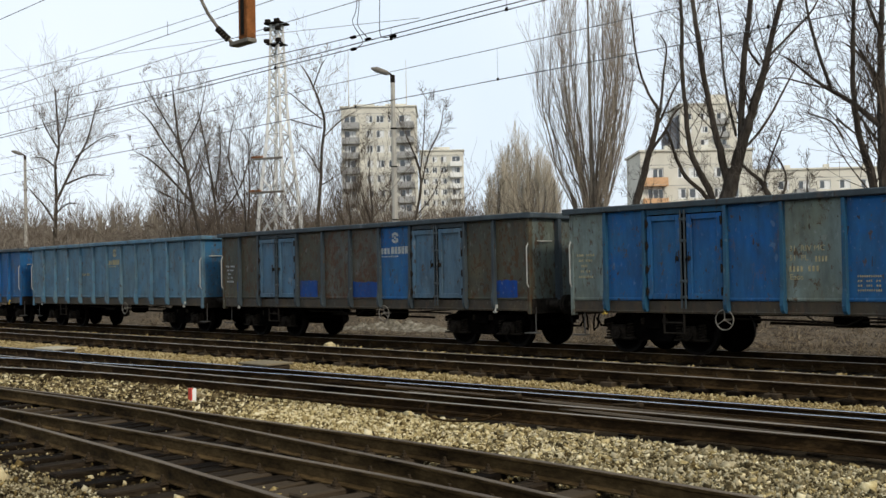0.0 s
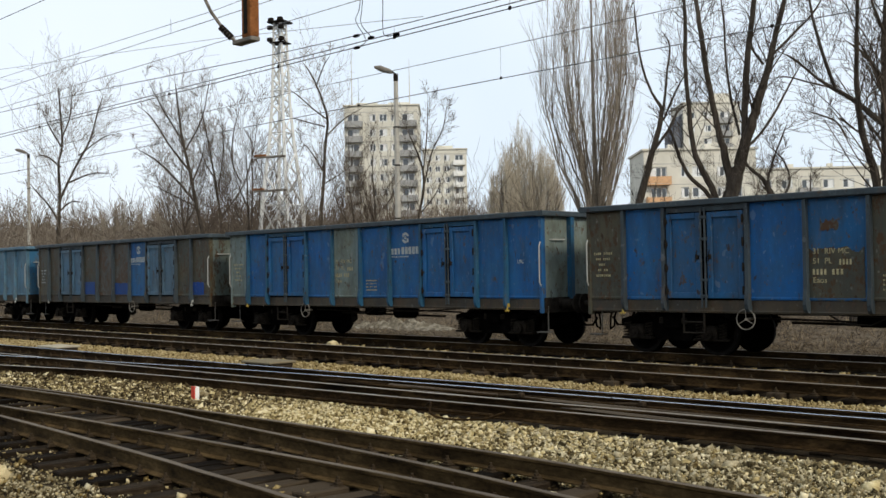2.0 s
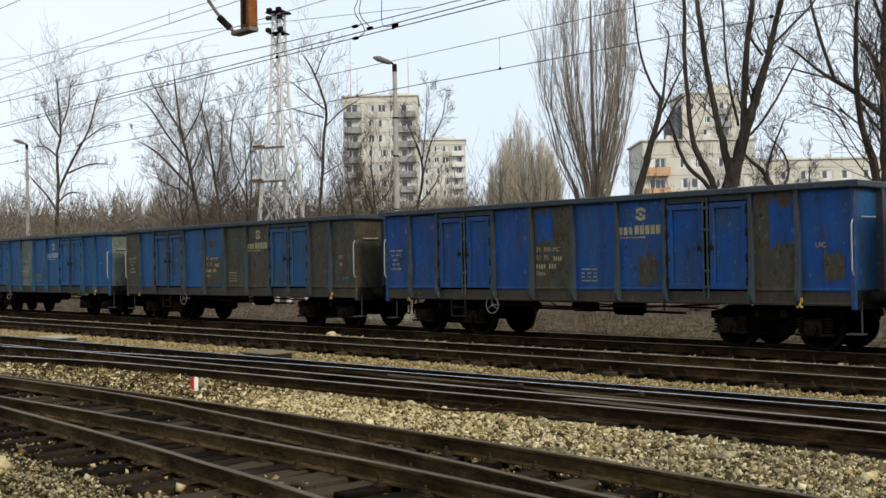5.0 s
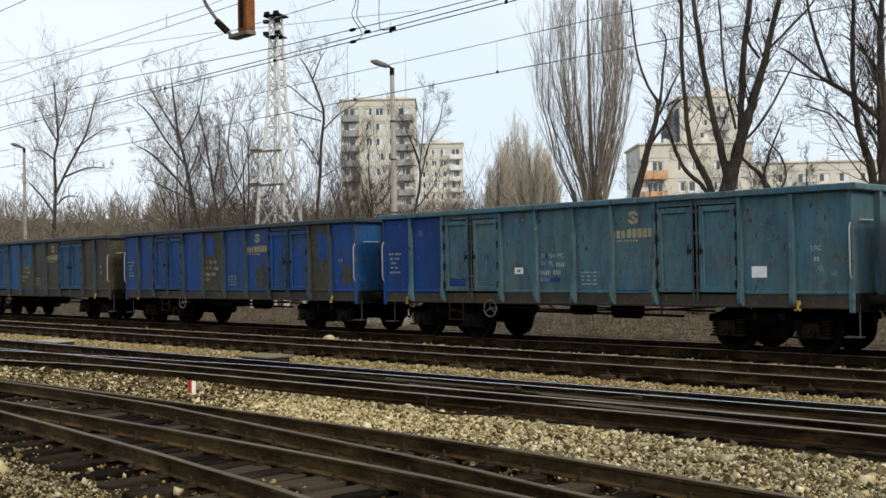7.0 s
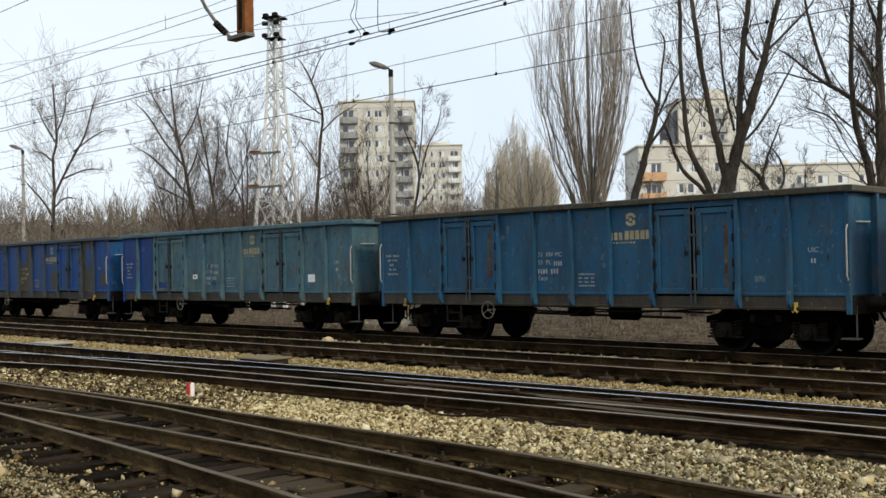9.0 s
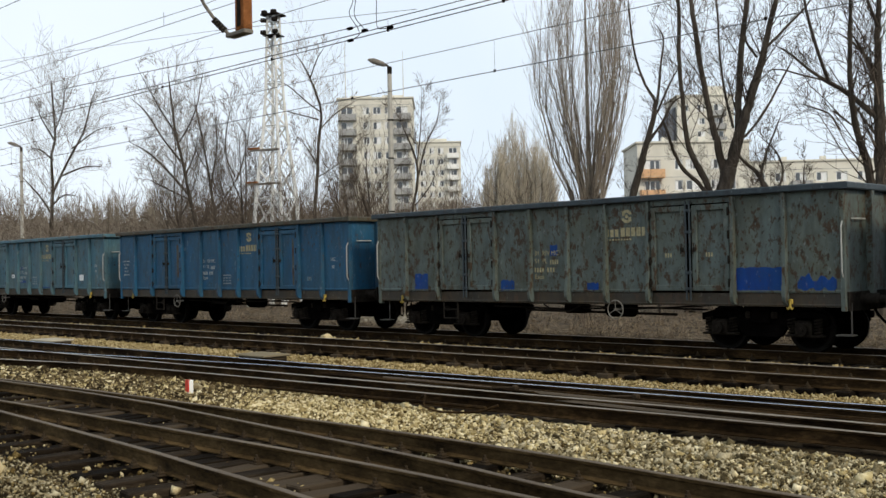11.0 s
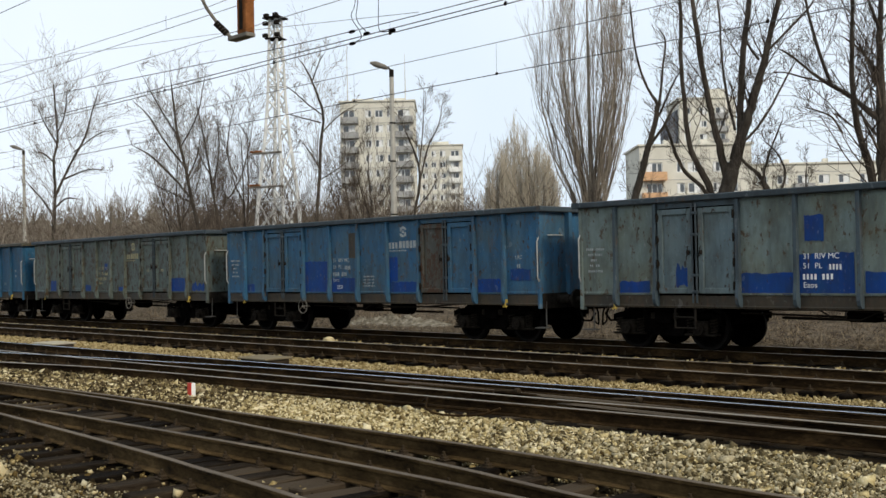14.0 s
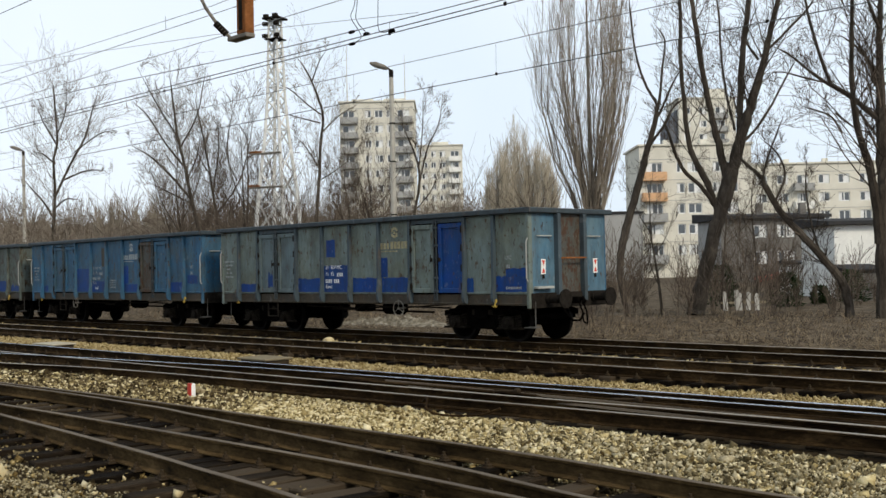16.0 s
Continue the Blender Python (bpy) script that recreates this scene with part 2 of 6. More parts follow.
M_whitewall = material("whitewashed_wall", [(0.66, 0.66, 0.63), (0.84, 0.84, 0.80)], 0.8, 0.9, 0, 0.1, 10)
M_roof = material("tar_roof", [(0.03, 0.03, 0.032), (0.06, 0.06, 0.06)], 1, 0.9)
M_orange = plain("orange_balcony", (0.62, 0.37, 0.20), 0.7)
M_orange_pale = plain("pink_orange_panel", (0.55, 0.34, 0.22), 0.7)
M_frame = plain("white_window_frame", (0.72, 0.73, 0.72), 0.5)
M_glass = glass_mat()
M_rust = material("rusty_box", [(0.10, 0.040, 0.015), (0.22, 0.085, 0.030), (0.30, 0.13, 0.05)], 4, 0.85, 0, 0.3)
M_redroof = plain("red_sheet_roof", (0.26, 0.04, 0.025), 0.7)
M_plank = material("grey_planks", [(0.17, 0.14, 0.09), (0.36, 0.32, 0.24)], 3, 0.9, 0, 0.3, 30, "object")
M_board = material("weathered_white_boards", [(0.24, 0.235, 0.22), (0.46, 0.45, 0.42)], 4, 0.9, 0, 0.3, 30, "object", stretch=(1, 1, 0.2))
M_step = plain("worn_step_steel", (0.06, 0.056, 0.05), 0.7)
M_clip = material("rail_fastening_steel", [(0.015, 0.010, 0.006), (0.060, 0.043, 0.026)], 9, 0.85, 0.0, 0.2)
M_dirty = material("dirty_bracket_steel", [(0.10, 0.09, 0.075), (0.24, 0.22, 0.19)], 6, 0.75, 0.0, 0.3)
M_fir = material("dark_evergreen_needles", [(0.012, 0.022, 0.010), (0.035, 0.055, 0.022)], 3, 0.9, 0, 0.2, 20, "island")
M_sand = material("pale_sand_heap", [(0.06, 0.05, 0.036), (0.16, 0.14, 0.105), (0.34, 0.315, 0.26)], 5.0, 0.95, 0, 0.8, 26)
M_rail_old = material("rusty_siding_rail", [(0.011, 0.007, 0.0035), (0.046, 0.029, 0.012), (0.105, 0.068, 0.030)], 3, 0.9, 0.0, 0.3, 30, stretch=(0.4, 1, 1))
M_rail_brown = material("brown_worn_rail_head", [(0.055, 0.040, 0.026), (0.135, 0.105, 0.072)], 2, 0.7, 0.0, 0.05, stretch=(0.2, 1, 1), spec=0.14)
M_bogie = material("dusty_bogie_iron", [(0.006, 0.005, 0.004), (0.026, 0.021, 0.016)], 8, 0.9, 0.0, 0.3)


# ---- building blocks ----
class Geo:
    """Collects vertices and faces of one mesh."""

    def __init__(self):
        self.v, self.f, self.s = [], [], []

    def add(self, verts, faces, slot=0):
        o = len(self.v)
        self.v += [tuple(p) for p in verts]
        self.f += [tuple(i + o for i in q) for q in faces]
        self.s += [slot] * len(faces)
        return self

    def box(self, x0, x1, y0, y1, z0, z1, slot=0):
        return self.add([(x, y, z) for x in (x0, x1) for y in (y0, y1) for z in (z0, z1)],
                        [(0, 1, 3, 2), (4, 6, 7, 5), (0, 4, 5, 1), (2, 3, 7, 6), (0, 2, 6, 4), (1, 5, 7, 3)], slot)

    def cbox(self, x0, x1, y0, y1, z0, z1, c=0.01, slot=0):
        """A box with chamfered edges."""
        lo, hi = (x0, y0, z0), (x1, y1, z1)
        idx, verts = {}, []
        for corner in range(8):
            bits = [(corner >> k) & 1 for k in range(3)]
            for axis in range(3):
                p = [(hi[k] if bits[k] else lo[k]) + (0 if k == axis else (-c if bits[k] else c)) for k in range(3)]
                idx[(corner, axis)] = len(verts)
                verts.append(p)
        faces = []
        for axis in range(3):
            a, b = (axis + 1) % 3, (axis + 2) % 3
            for side in (0, 1):
                ring = [side << axis | p << a | q << b for p, q in ((0, 0), (1, 0), (1, 1), (0, 1))]
                q = [idx[(k, axis)] for k in ring]
                faces.append(tuple(q if side else q[::-1]))
            for p, q in ((0, 0), (1, 0), (1, 1), (0, 1)):
                k0 = p << a | q << b
                k1 = k0 | 1 << axis
                quad = [idx[(k0, a)], idx[(k1, a)], idx[(k1, b)], idx[(k0, b)]]
                faces.append(tuple(quad if (p ^ q) else quad[::-1]))
        for k in range(8):
            t = [idx[(k, 0)], idx[(k, 1)], idx[(k, 2)]]
            faces.append(tuple(t if bin(k).count("1") % 2 else t[::-1]))
        return self.add(verts, faces, slot)

    def prism(self, outline, axis, a, b, slot=0):
        """An outline of (u, v) pulled along an axis from a to b; u, v are the other two axes in order."""
        n, verts = len(outline), []
        for w in (a, b):
            for u, v in outline:
                p = [u, v]
                p.insert(axis, w)
                verts.append(p)
        faces = [tuple(range(n))[::-1], tuple(range(n, 2 * n))]
        faces += [(i, (i + 1) % n, n + (i + 1) % n, n + i) for i in range(n)]
        return self.add(verts, faces, slot)

    def tube(self, pts, r, sides=6, slot=0, caps=True):
        pts = [Vector(p) for p in pts]
        rs = r if isinstance(r, (list, tuple)) else [r] * len(pts)
        rings, up = [], None
        for i, p in enumerate(pts):
            d = (pts[min(i + 1, len(pts) - 1)] - pts[max(i - 1, 0)]).normalized()
            if up is None or abs(up.dot(d)) > 0.95:
                up = Vector((0, 0, 1)) if abs(d.z) < 0.9 else Vector((1, 0, 0))
            a = d.cross(up).normalized()
            up = a.cross(d).normalized()
            rings.append([p + (a * math.cos(w) + up * math.sin(w)) * rs[i] for w in [2 * math.pi * k / sides for k in range(sides)]])
        verts = [q for ring in rings for q in ring]
        faces = []
        for i in range(len(pts) - 1):
            for k in range(sides):
                j = (k + 1) % sides
                faces.append((i * sides + k, i * sides + j, (i + 1) * sides + j, (i + 1) * sides + k))
        if caps:
            faces += [tuple(range(sides))[::-1], tuple(range(len(verts) - sides, len(verts)))]
        return self.add(verts, faces, slot)

    def disc(self, c, axis, r, a, b, sides=20, slot=0):
        out = [(c[0] + r * math.cos(2 * math.pi * k / sides), c[1] + r * math.sin(2 * math.pi * k / sides)) for k in range(sides)]
        return self.prism(out, axis, a, b, slot)

    def ring(self, c, axis, r, tube_r, sides=18):
        pts = []
        for k in range(sides + 1):
            w = 2 * math.pi * k / sides
            p = [r * math.cos(w), r * math.sin(w)]
            p.insert(axis, 0)
            pts.append([c[i] + p[i] for i in range(3)])
        return self.tube(pts, tube_r, 5, caps=False)

    def mesh(self, name, *mats):
        me = bpy.data.meshes.new(name)
        me.from_pydata(self.v, [], self.f)
        for m in mats:
            me.materials.append(m)
        if len(mats) > 1:
            me.polygons.foreach_set("material_index", self.s)
        me.update()
        return me


def part(name, geo, mats, parent, label="", at=None):
    """One mesh under a thing or a part; geo may be a ready mesh."""
    mats = mats if isinstance(mats, (list, tuple)) else [mats]
    ob = new(name, geo if isinstance(geo, bpy.types.Mesh) else geo.mesh(name, *mats))
    if parent:
        ob.parent = parent
    if at:
        ob.location = at
    if label:
        tagged(ob, label)
    return ob


def thing(name, label, category, group="", kind="", at=(0, 0, 0), turn=0.0):
    ob = new(name)
    ob.location, ob.rotation_euler = at, (0, 0, turn)
    ob.empty_display_size = 0.2
    return tagged(ob, label, category, group, kind)


_cache = {}


def kept(key, mats, build):
    """A mesh made once for each key and material."""
    mats = mats if isinstance(mats, (list, tuple)) else [mats]
    k = (key, tuple(m.name for m in mats))
    if k not in _cache:
        g = Geo()
        build(g)
        _cache[k] = g.mesh(key, *mats)
    return _cache[k]


def lettering(name, text, size, mat, parent, at, turn=(90, 0, 0), bold=0.0):
    c = bpy.data.curves.new(name, "FONT")
    c.body, c.size, c.extrude, c.offset = text, size, 0.001, bold
    c.align_x, c.align_y = "LEFT", "BOTTOM"
    tmp = bpy.data.objects.new("tmp", c)
    me = bpy.data.meshes.new_from_object(tmp)
    bpy.data.objects.remove(tmp)
    me.materials.clear()
    me.materials.append(mat)
    ob = part(name, me, mat, parent)
    ob.matrix_basis = pose(*at, *turn)
    return ob


def bars(name, rows, mat, parent, at, height=0.085, gap=0.06):
    """Unreadable writing: rows of bars given by (start, length) in metres, on the side wall."""
    g = Geo()
    for i, row in enumerate(rows):
        for a, w in row:
            z = -i * (height + gap)
            n = max(1, round(w / (0.4 * height + 0.028)))
            for k in range(n):
                g.box(a + w * k / n, a + w * (k + 0.56) / n, -0.002, 0, z, z + height)
    return tagged(part(name, g, mat, parent, at=at), kind="stuff")


# ---- ground ----
random.seed(3)


def smooth(a, b, x):
    t = min(1, max(0, (x - a) / (b - a)))
    return t * t * (3 - 2 * t)


def ground_height(x, y):
    z = -0.17
    z -= 0.10 * (1 - smooth(2.0, 4.5, y))
    for c, half, drop in ((20.41, 1.4, 0.05), (16.1, 1.35, 0.05), (11.9, 1.5, 0.07), (6.4, 1.9, 0.075)):
        z -= drop * (1 - smooth(half - 0.2, half + 0.25, abs(y - c)))
    z += smooth(22.0, 24.5, y) * (0.10 - 0.05) + 0.06 * noise.noise((x * 0.3, y * 0.3, 0)) * smooth(22, 25, y)
    return z


def build_ground():
    xs = [-4000, -1500, -600, -300, -150, -100] + [-80 + 2 * i for i in range(45)] + [12, 16, 25, 50, 100, 300, 1000, 4000]
    ys = [-4000, -800, -100, -30, -10, -3, 0, 1, 2, 3, 4] + [4.5 + 0.25 * i for i in range(82)] + [25.5 + 1.5 * i for i in range(24)] + [65, 80, 100, 130, 180, 260, 400, 700, 1500, 4000]
    verts = [(x, y, ground_height(x, y)) for y in ys for x in xs]
    w = len(xs)
    faces, slots = [], []
    for j in range(len(ys) - 1):
        for i in range(w - 1):
            faces.append((j * w + i, j * w + i + 1, (j + 1) * w + i + 1, (j + 1) * w + i))
            ym = (ys[j] + ys[j + 1]) / 2
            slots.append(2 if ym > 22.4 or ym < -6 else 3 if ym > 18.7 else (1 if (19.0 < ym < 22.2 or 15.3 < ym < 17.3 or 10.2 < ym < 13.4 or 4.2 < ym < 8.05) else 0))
    g = Geo()
    g.v, g.f, g.s = verts, faces, slots
    return tagged(part("ground", g, [M_bed, M_oily, M_grass, M_dark_bed], None), "stony railway yard ground with dry brown grass beyond", "ground", kind="structure")


build_ground()


# ---- tracks ----
def spline(pts, n=6):
    """A smooth line through points."""
    pts = [Vector(p) for p in pts]
    if len(pts) < 3:
        return pts
    ext = [2 * pts[0] - pts[1]] + pts + [2 * pts[-1] - pts[-2]]
    res = []
    for i in range(1, len(ext) - 2):
        a, b, c, d = ext[i - 1:i + 3]
        for k in range(n):
            t = k / n
            res.append(0.5 * (2 * b + (c - a) * t + (2 * a - 5 * b + 4 * c - d) * t * t + (3 * b - a - 3 * c + d) * t ** 3))
    return res + [pts[-1]]


RAIL = [(-0.065, -0.172), (-0.065, -0.160), (-0.012, -0.140), (-0.010, -0.045), (-0.035, -0.032), (-0.036, -0.006),
        (-0.028, 0.0), (0.028, 0.0), (0.036, -0.006), (0.035, -0.032), (0.010, -0.045), (0.012, -0.140), (0.065, -0.160), (0.065, -0.172)]


def rail(parent, line, head, label=""):
    """A rail along a line of (x, y, z of its head)."""
    g, n = Geo(), len(RAIL)
    line = [Vector(p) for p in line]
    for i, p in enumerate(line):
        d = line[min(i + 1, len(line) - 1)] - line[max(i - 1, 0)]
        s = Vector((-d.y, d.x, 0)).normalized()
        g.v += [tuple(p + s * u + Vector((0, 0, v))) for u, v in RAIL]
    for i in range(len(line) - 1):
        for k in range(n):
            j = (k + 1) % n
            g.f.append((i * n + k, (i + 1) * n + k, (i + 1) * n + j, i * n + j))
            g.s.append(1 if 5 <= k <= 7 else 0)
    g.f += [tuple(range(n)), tuple(range((len(line) - 1) * n, len(line) * n))[::-1]]
    g.s += [0, 0]
    return part("rail", g, [M_rail_old if head == M_rail_brown else M_rail_side, head], parent, label)


def sleeper_mesh(length, key):
    def build(g):
        h = length / 2
        g.cbox(-0.125, 0.125, -h, h, -0.15, 0.0, 0.015)
    return kept("sleeper_%s" % key, M_sleeper, build)


def clip_mesh():
    def build(g):
        g.cbox(-0.07, 0.07, -0.15, 0.15, -0.012, 0.004, 0.004)
        for s in (-1, 1):
            g.cbox(-0.04, 0.04, s * 0.095 - 0.034, s * 0.095 + 0.034, 0.0, 0.03, 0.006)
            g.disc((0, s * 0.10), 2, 0.016, 0.0, 0.085, 6)
            g.disc((0, s * 0.10), 2, 0.028, 0.03, 0.055, 6)
    return kept("fastening", M_clip, build)


def y_on(line, x):
    for a, b in zip(line, line[1:]):
        if min(a[0], b[0]) <= x <= max(a[0], b[0]):
            t = (x - a[0]) / (b[0] - a[0]) if b[0] != a[0] else 0
            return a[1] + t * (b[1] - a[1])
    return line[0][1] if abs(x - line[0][0]) < abs(x - line[-1][0]) else line[-1][1]


def track(name, label, far_line, near_line, heads, x_range, length=2.6, rails=True, sink=0.0, extra=()):
    ob = thing(name, label, "railway track", kind="structure")
    lines = [far_line, near_line, *extra]
    for ln, hd in zip(lines, heads):
        rail(ob, ln, hd)
    x = x_range[0]
    k = 0
    while x < x_range[1]:
        y = (y_on(far_line, x) + y_on(near_line, x)) / 2
        dy = (y_on(far_line, x + 0.5) - y_on(far_line, x - 0.5))
        z = far_line[0][2] - 0.178
        s = part("sleeper", sleeper_mesh(length, "%.1f" % length), M_sleeper, ob, at=(x, y, z - sink + random.uniform(-0.012, 0.006)))
        s.rotation_euler = (random.uniform(-0.01, 0.01), 0, math.atan(dy) + random.uniform(-0.03, 0.03))
        for ln in (far_line, near_line):
            c = part("fastening", clip_mesh(), M_clip, ob, at=(x, y_on(ln, x), far_line[0][2] - 0.172))
            c.rotation_euler = (0, 0, math.atan(dy))
        x += 0.62 + random.uniform(-0.02, 0.02)
        k += 1
    return ob


def straight(y, z=0.0, a=-140.0, b=60.0):
    return [(a, y, z), (-80, y, z), (-40, y, z), (-20, y, z), (0, y, z), (20, y, z), (b, y, z)]


track("track_1", "rusty railway track carrying the coal wagons", straight(21.16), straight(19.66), (M_rail_worn, M_rail_worn), (-48, -2))
track("track_2", "rusty railway track on dark wooden sleepers", straight(16.85, 0.05), straight(15.35, 0.05), (M_rail_worn, M_rail_worn), (-46, -2), length=1.95)
C_LINE = spline([(-120, 10.2, 0), (-45, 12.05, 0), (-30, 12.32, 0), (-21, 12.5, 0), (-12.6, 12.76, 0), (-7, 13.05, 0), (0, 13.3, 0), (40, 14.5, 0)])
D_LINE = [Vector((p.x, p.y - 1.5, p.z)) for p in C_LINE]
track("track_3", "polished main railway track with a turnout", C_LINE, D_LINE, (M_rail_shine, M_rail_worn), (-32, -2), sink=0.03)
A_LINE = spline([(-60, 4.0, 0), (-36, 8.7, 0), (-26, 10.6, 0), (-22.6, 11.14, 0), (-19.8, 11.55, 0), (-16.5, 11.98, 0), (-12.1, 12.28, 0), (-6.8, 12.52, 0), (0, 12.7, 0), (40, 13.2, 0)])
B_LINE = spline([(-60, 2.5, 0), (-34, 7.3, 0), (-23, 9.42, 0), (-20.5, 9.95, 0), (-17.6, 10.28, 0), (-11.7, 10.62, 0), (-8.7, 10.81, 0), (-6, 10.95, 0), (0, 11.1, 0), (40, 11.6, 0)])
track("track_4", "polished railway track curving off the main line", A_LINE, B_LINE, (M_rail_shine, M_rail_worn), (-33, -20), sink=0.035)
R1 = spline([(-60, 5.0, 0), (-30, 7.0, 0), (-18.7, 7.66, 0), (-14.2, 7.87, 0), (-8.1, 7.98, 0), (-4.8, 7.82, 0), (0, 7.4, 0), (20, 5.0, 0)])
R3 = [Vector((p.x, p.y - 1.47, p.z)) for p in R1]
track("track_5", "old rusty siding track on rotten wooden sleepers", R1, R3, (M_rail_brown, M_rail_brown), (-26, -2))
R2 = spline([(-30, 6.92, 0), (-18.4, 7.53, 0), (-13.8, 7.6, 0), (-12, 7.47, 0), (-8.8, 7.19, 0), (-7.1, 7.03, 0), (-5.8, 6.84, 0), (0, 5.9, 0), (20, 1.0, 0)])
R4 = spline([(-30, 5.5, 0), (-18.4, 6.03, 0), (-14.2, 5.86, 0), (-10.1, 5.58, 0), (-8.8, 5.45, 0), (-7.4, 5.32, 0), (-5.8, 5.1, 0), (0, 4.3, 0), (20, -0.6, 0)])
track("track_6", "old rusty siding track branching away over rotten sleepers", R2, R4, (M_rail_brown, M_rail_brown), (-15, -3), length=3.1, sink=-0.004)


def stones(name, label, mat, count, pick, size, seed):
    """Loose ballast: angular lumps, joined into one object."""
    rng = np.random.default_rng(seed)
    base = 1.35 * np.array([(1, 0, 0), (-1, 0, 0), (0, 1, 0), (0, -1, 0), (0, 0, 1), (0, 0, -1)], float) + 0.25
    tris = np.array([(0, 2, 4), (2, 1, 4), (1, 3, 4), (3, 0, 4), (2, 0, 5), (1, 2, 5), (3, 1, 5), (0, 3, 5)])
    spots = [pick(rng) for _ in range(count)]
    spots = np.array([s for s in spots if s is not None])
    n = len(spots)
    sz = np.exp(rng.normal(0, 0.42, n)) * size
    v = base[None] * rng.uniform(0.5, 1.0, (n, 6, 3)) * sz[:, None, None] * rng.uniform(0.6, 1.15, (n, 1, 3))
    q = rng.normal(size=(n, 4))
    q /= np.linalg.norm(q, axis=1)[:, None]
    w, x, y, z = q.T
    rot = np.stack([np.stack([1 - 2 * (y * y + z * z), 2 * (x * y - z * w), 2 * (x * z + y * w)], -1),
                    np.stack([2 * (x * y + z * w), 1 - 2 * (x * x + z * z), 2 * (y * z - x * w)], -1),
                    np.stack([2 * (x * z - y * w), 2 * (y * z + x * w), 1 - 2 * (x * x + y * y)], -1)], -2)
    v = np.einsum("nij,nkj->nki", rot, v) + spots[:, None, :]
    f = (tris[None] + 6 * np.arange(n)[:, None, None]).reshape(-1, 3)
    me = bpy.data.meshes.new(name)
    me.vertices.add(n * 6)
    me.vertices.foreach_set("co", v.reshape(-1))
    me.loops.add(len(f) * 3)
    me.loops.foreach_set("vertex_index", f.reshape(-1).astype(np.int32))
    me.polygons.add(len(f))
    me.polygons.foreach_set("loop_start", (np.arange(len(f)) * 3).astype(np.int32))
    me.materials.append(mat)
    me.update(calc_edges=True)
    return tagged(new(name, me), label, "ballast", kind="stuff")


def in_view(x, y):
    """Ground that lies within the wedge before the tripod."""
    a = math.degrees(math.atan2(-x, y))
    return 20 < a < 70 and y > 2.6


def picker(y0, y1, x0, x1, lift=0.0, thin=None):
    def pick(rng):
        x, y = rng.uniform(x0, x1), rng.uniform(y0, y1)
        if not in_view(x, y) or (thin and rng.random() < thin(x, y)):
            return None
        return (x, y, ground_height(x, y) + lift + rng.uniform(-0.012, 0.022))
    return pick


# ---- coal wagons ----
LENGTH, HALF, PITCH, BASE = 12.81, 1.47, 14.04, 1.06
PLAN = [-1.13, -2.25, -4.32, -5.37, -6.405, -7.44, -8.49, -10.56, -11.68]
WIDE = [-1.08, -2.05, -4.02, -5.24, -6.45, -7.67, -8.88, -10.80, -11.82]
CLOSE = [-1.15, -2.24, -4.22, -5.32, -6.38, -7.47, -8.57, -10.52, -11.70]
TOP, BRIM = 3.22, 3.09
WAGONS, WHEELS = [], []


def build_side_panel(w):
    def build(g):
        # pressed sheet: a flat field with a folded lower edge that overhangs the solebar
        g.prism([(0, 0.0), (-0.026, 0.012), (-0.030, 0.05), (-0.018, 0.075), (-0.018, 1.86), (0, 1.92), (0.03, 1.92), (0.03, 0.0)], 0, -w, 0)
    return build


def build_post(g):
    # hat-section stanchion, swelling to a rounded boot over the solebar
    side = [(0.0, BRIM), (-0.100, BRIM), (-0.112, 2.2), (-0.118, 1.42), (-0.150, 1.24), (-0.156, 1.10), (-0.130, 1.00), (-0.07, 0.945), (0.0, 0.94)]
    n, half = len(side), 0.048
    verts = [(sx * (half if k in (0, n - 1) else half - 0.012), y, z) for sx in (-1, 1) for k, (y, z) in enumerate(side)]
    g.add(verts, [tuple(range(n)), tuple(range(n, 2 * n))[::-1]] + [(i, n + i, n + (i + 1) % n, (i + 1) % n) for i in range(n)])


def build_leaf(w):
    def build(g):
        # sunken sheet inside a broad welded frame, with a shadow gap all round
        h, f = 1.74, 0.115
        g.box(-w + 0.02, -0.02, -0.012, 0.01, 0.02, h - 0.02)
        for a, b, c, d in ((-w, -w + f, 0, h), (-f, 0, 0, h), (-w + f, -f, 0, f), (-w + f, -f, h - f, h)):
            g.cbox(a, b, -0.062, -0.008, c, d, 0.010)
    return build


def build_lock(g):
    for x in (-0.045, 0.045):
        g.tube([(x, -0.105, 1.02), (x, -0.105, 3.04)], 0.021, 6)
    for z in (1.22, 1.55, 2.38, 2.82):
        g.cbox(-0.08, 0.08, -0.125, -0.05, z, z + 0.06, 0.01)


def build_catch(g):
    g.cbox(-0.028, 0.028, -0.14, -0.07, -0.045, 0.045, 0.01)
    g.tube([(0, -0.13, 0.03), (0.012, -0.15, 0.09), (0.03, -0.145, 0.13)], 0.011, 5)
    g.tube([(0, -0.13, -0.03), (-0.012, -0.145, -0.09)], 0.010, 5)


def build_hinge(g):
    g.cbox(-0.038, 0.038, -0.095, -0.05, -0.045, 0.045, 0.01)
    g.tube([(0, -0.10, -0.085), (0, -0.10, 0.085)], 0.022, 6)


def build_end_post(g):
    g.prism([(0, -0.07), (0.0, 0.07), (0.125, 0.06), (0.125, -0.06)], 2, 0.98, BRIM)


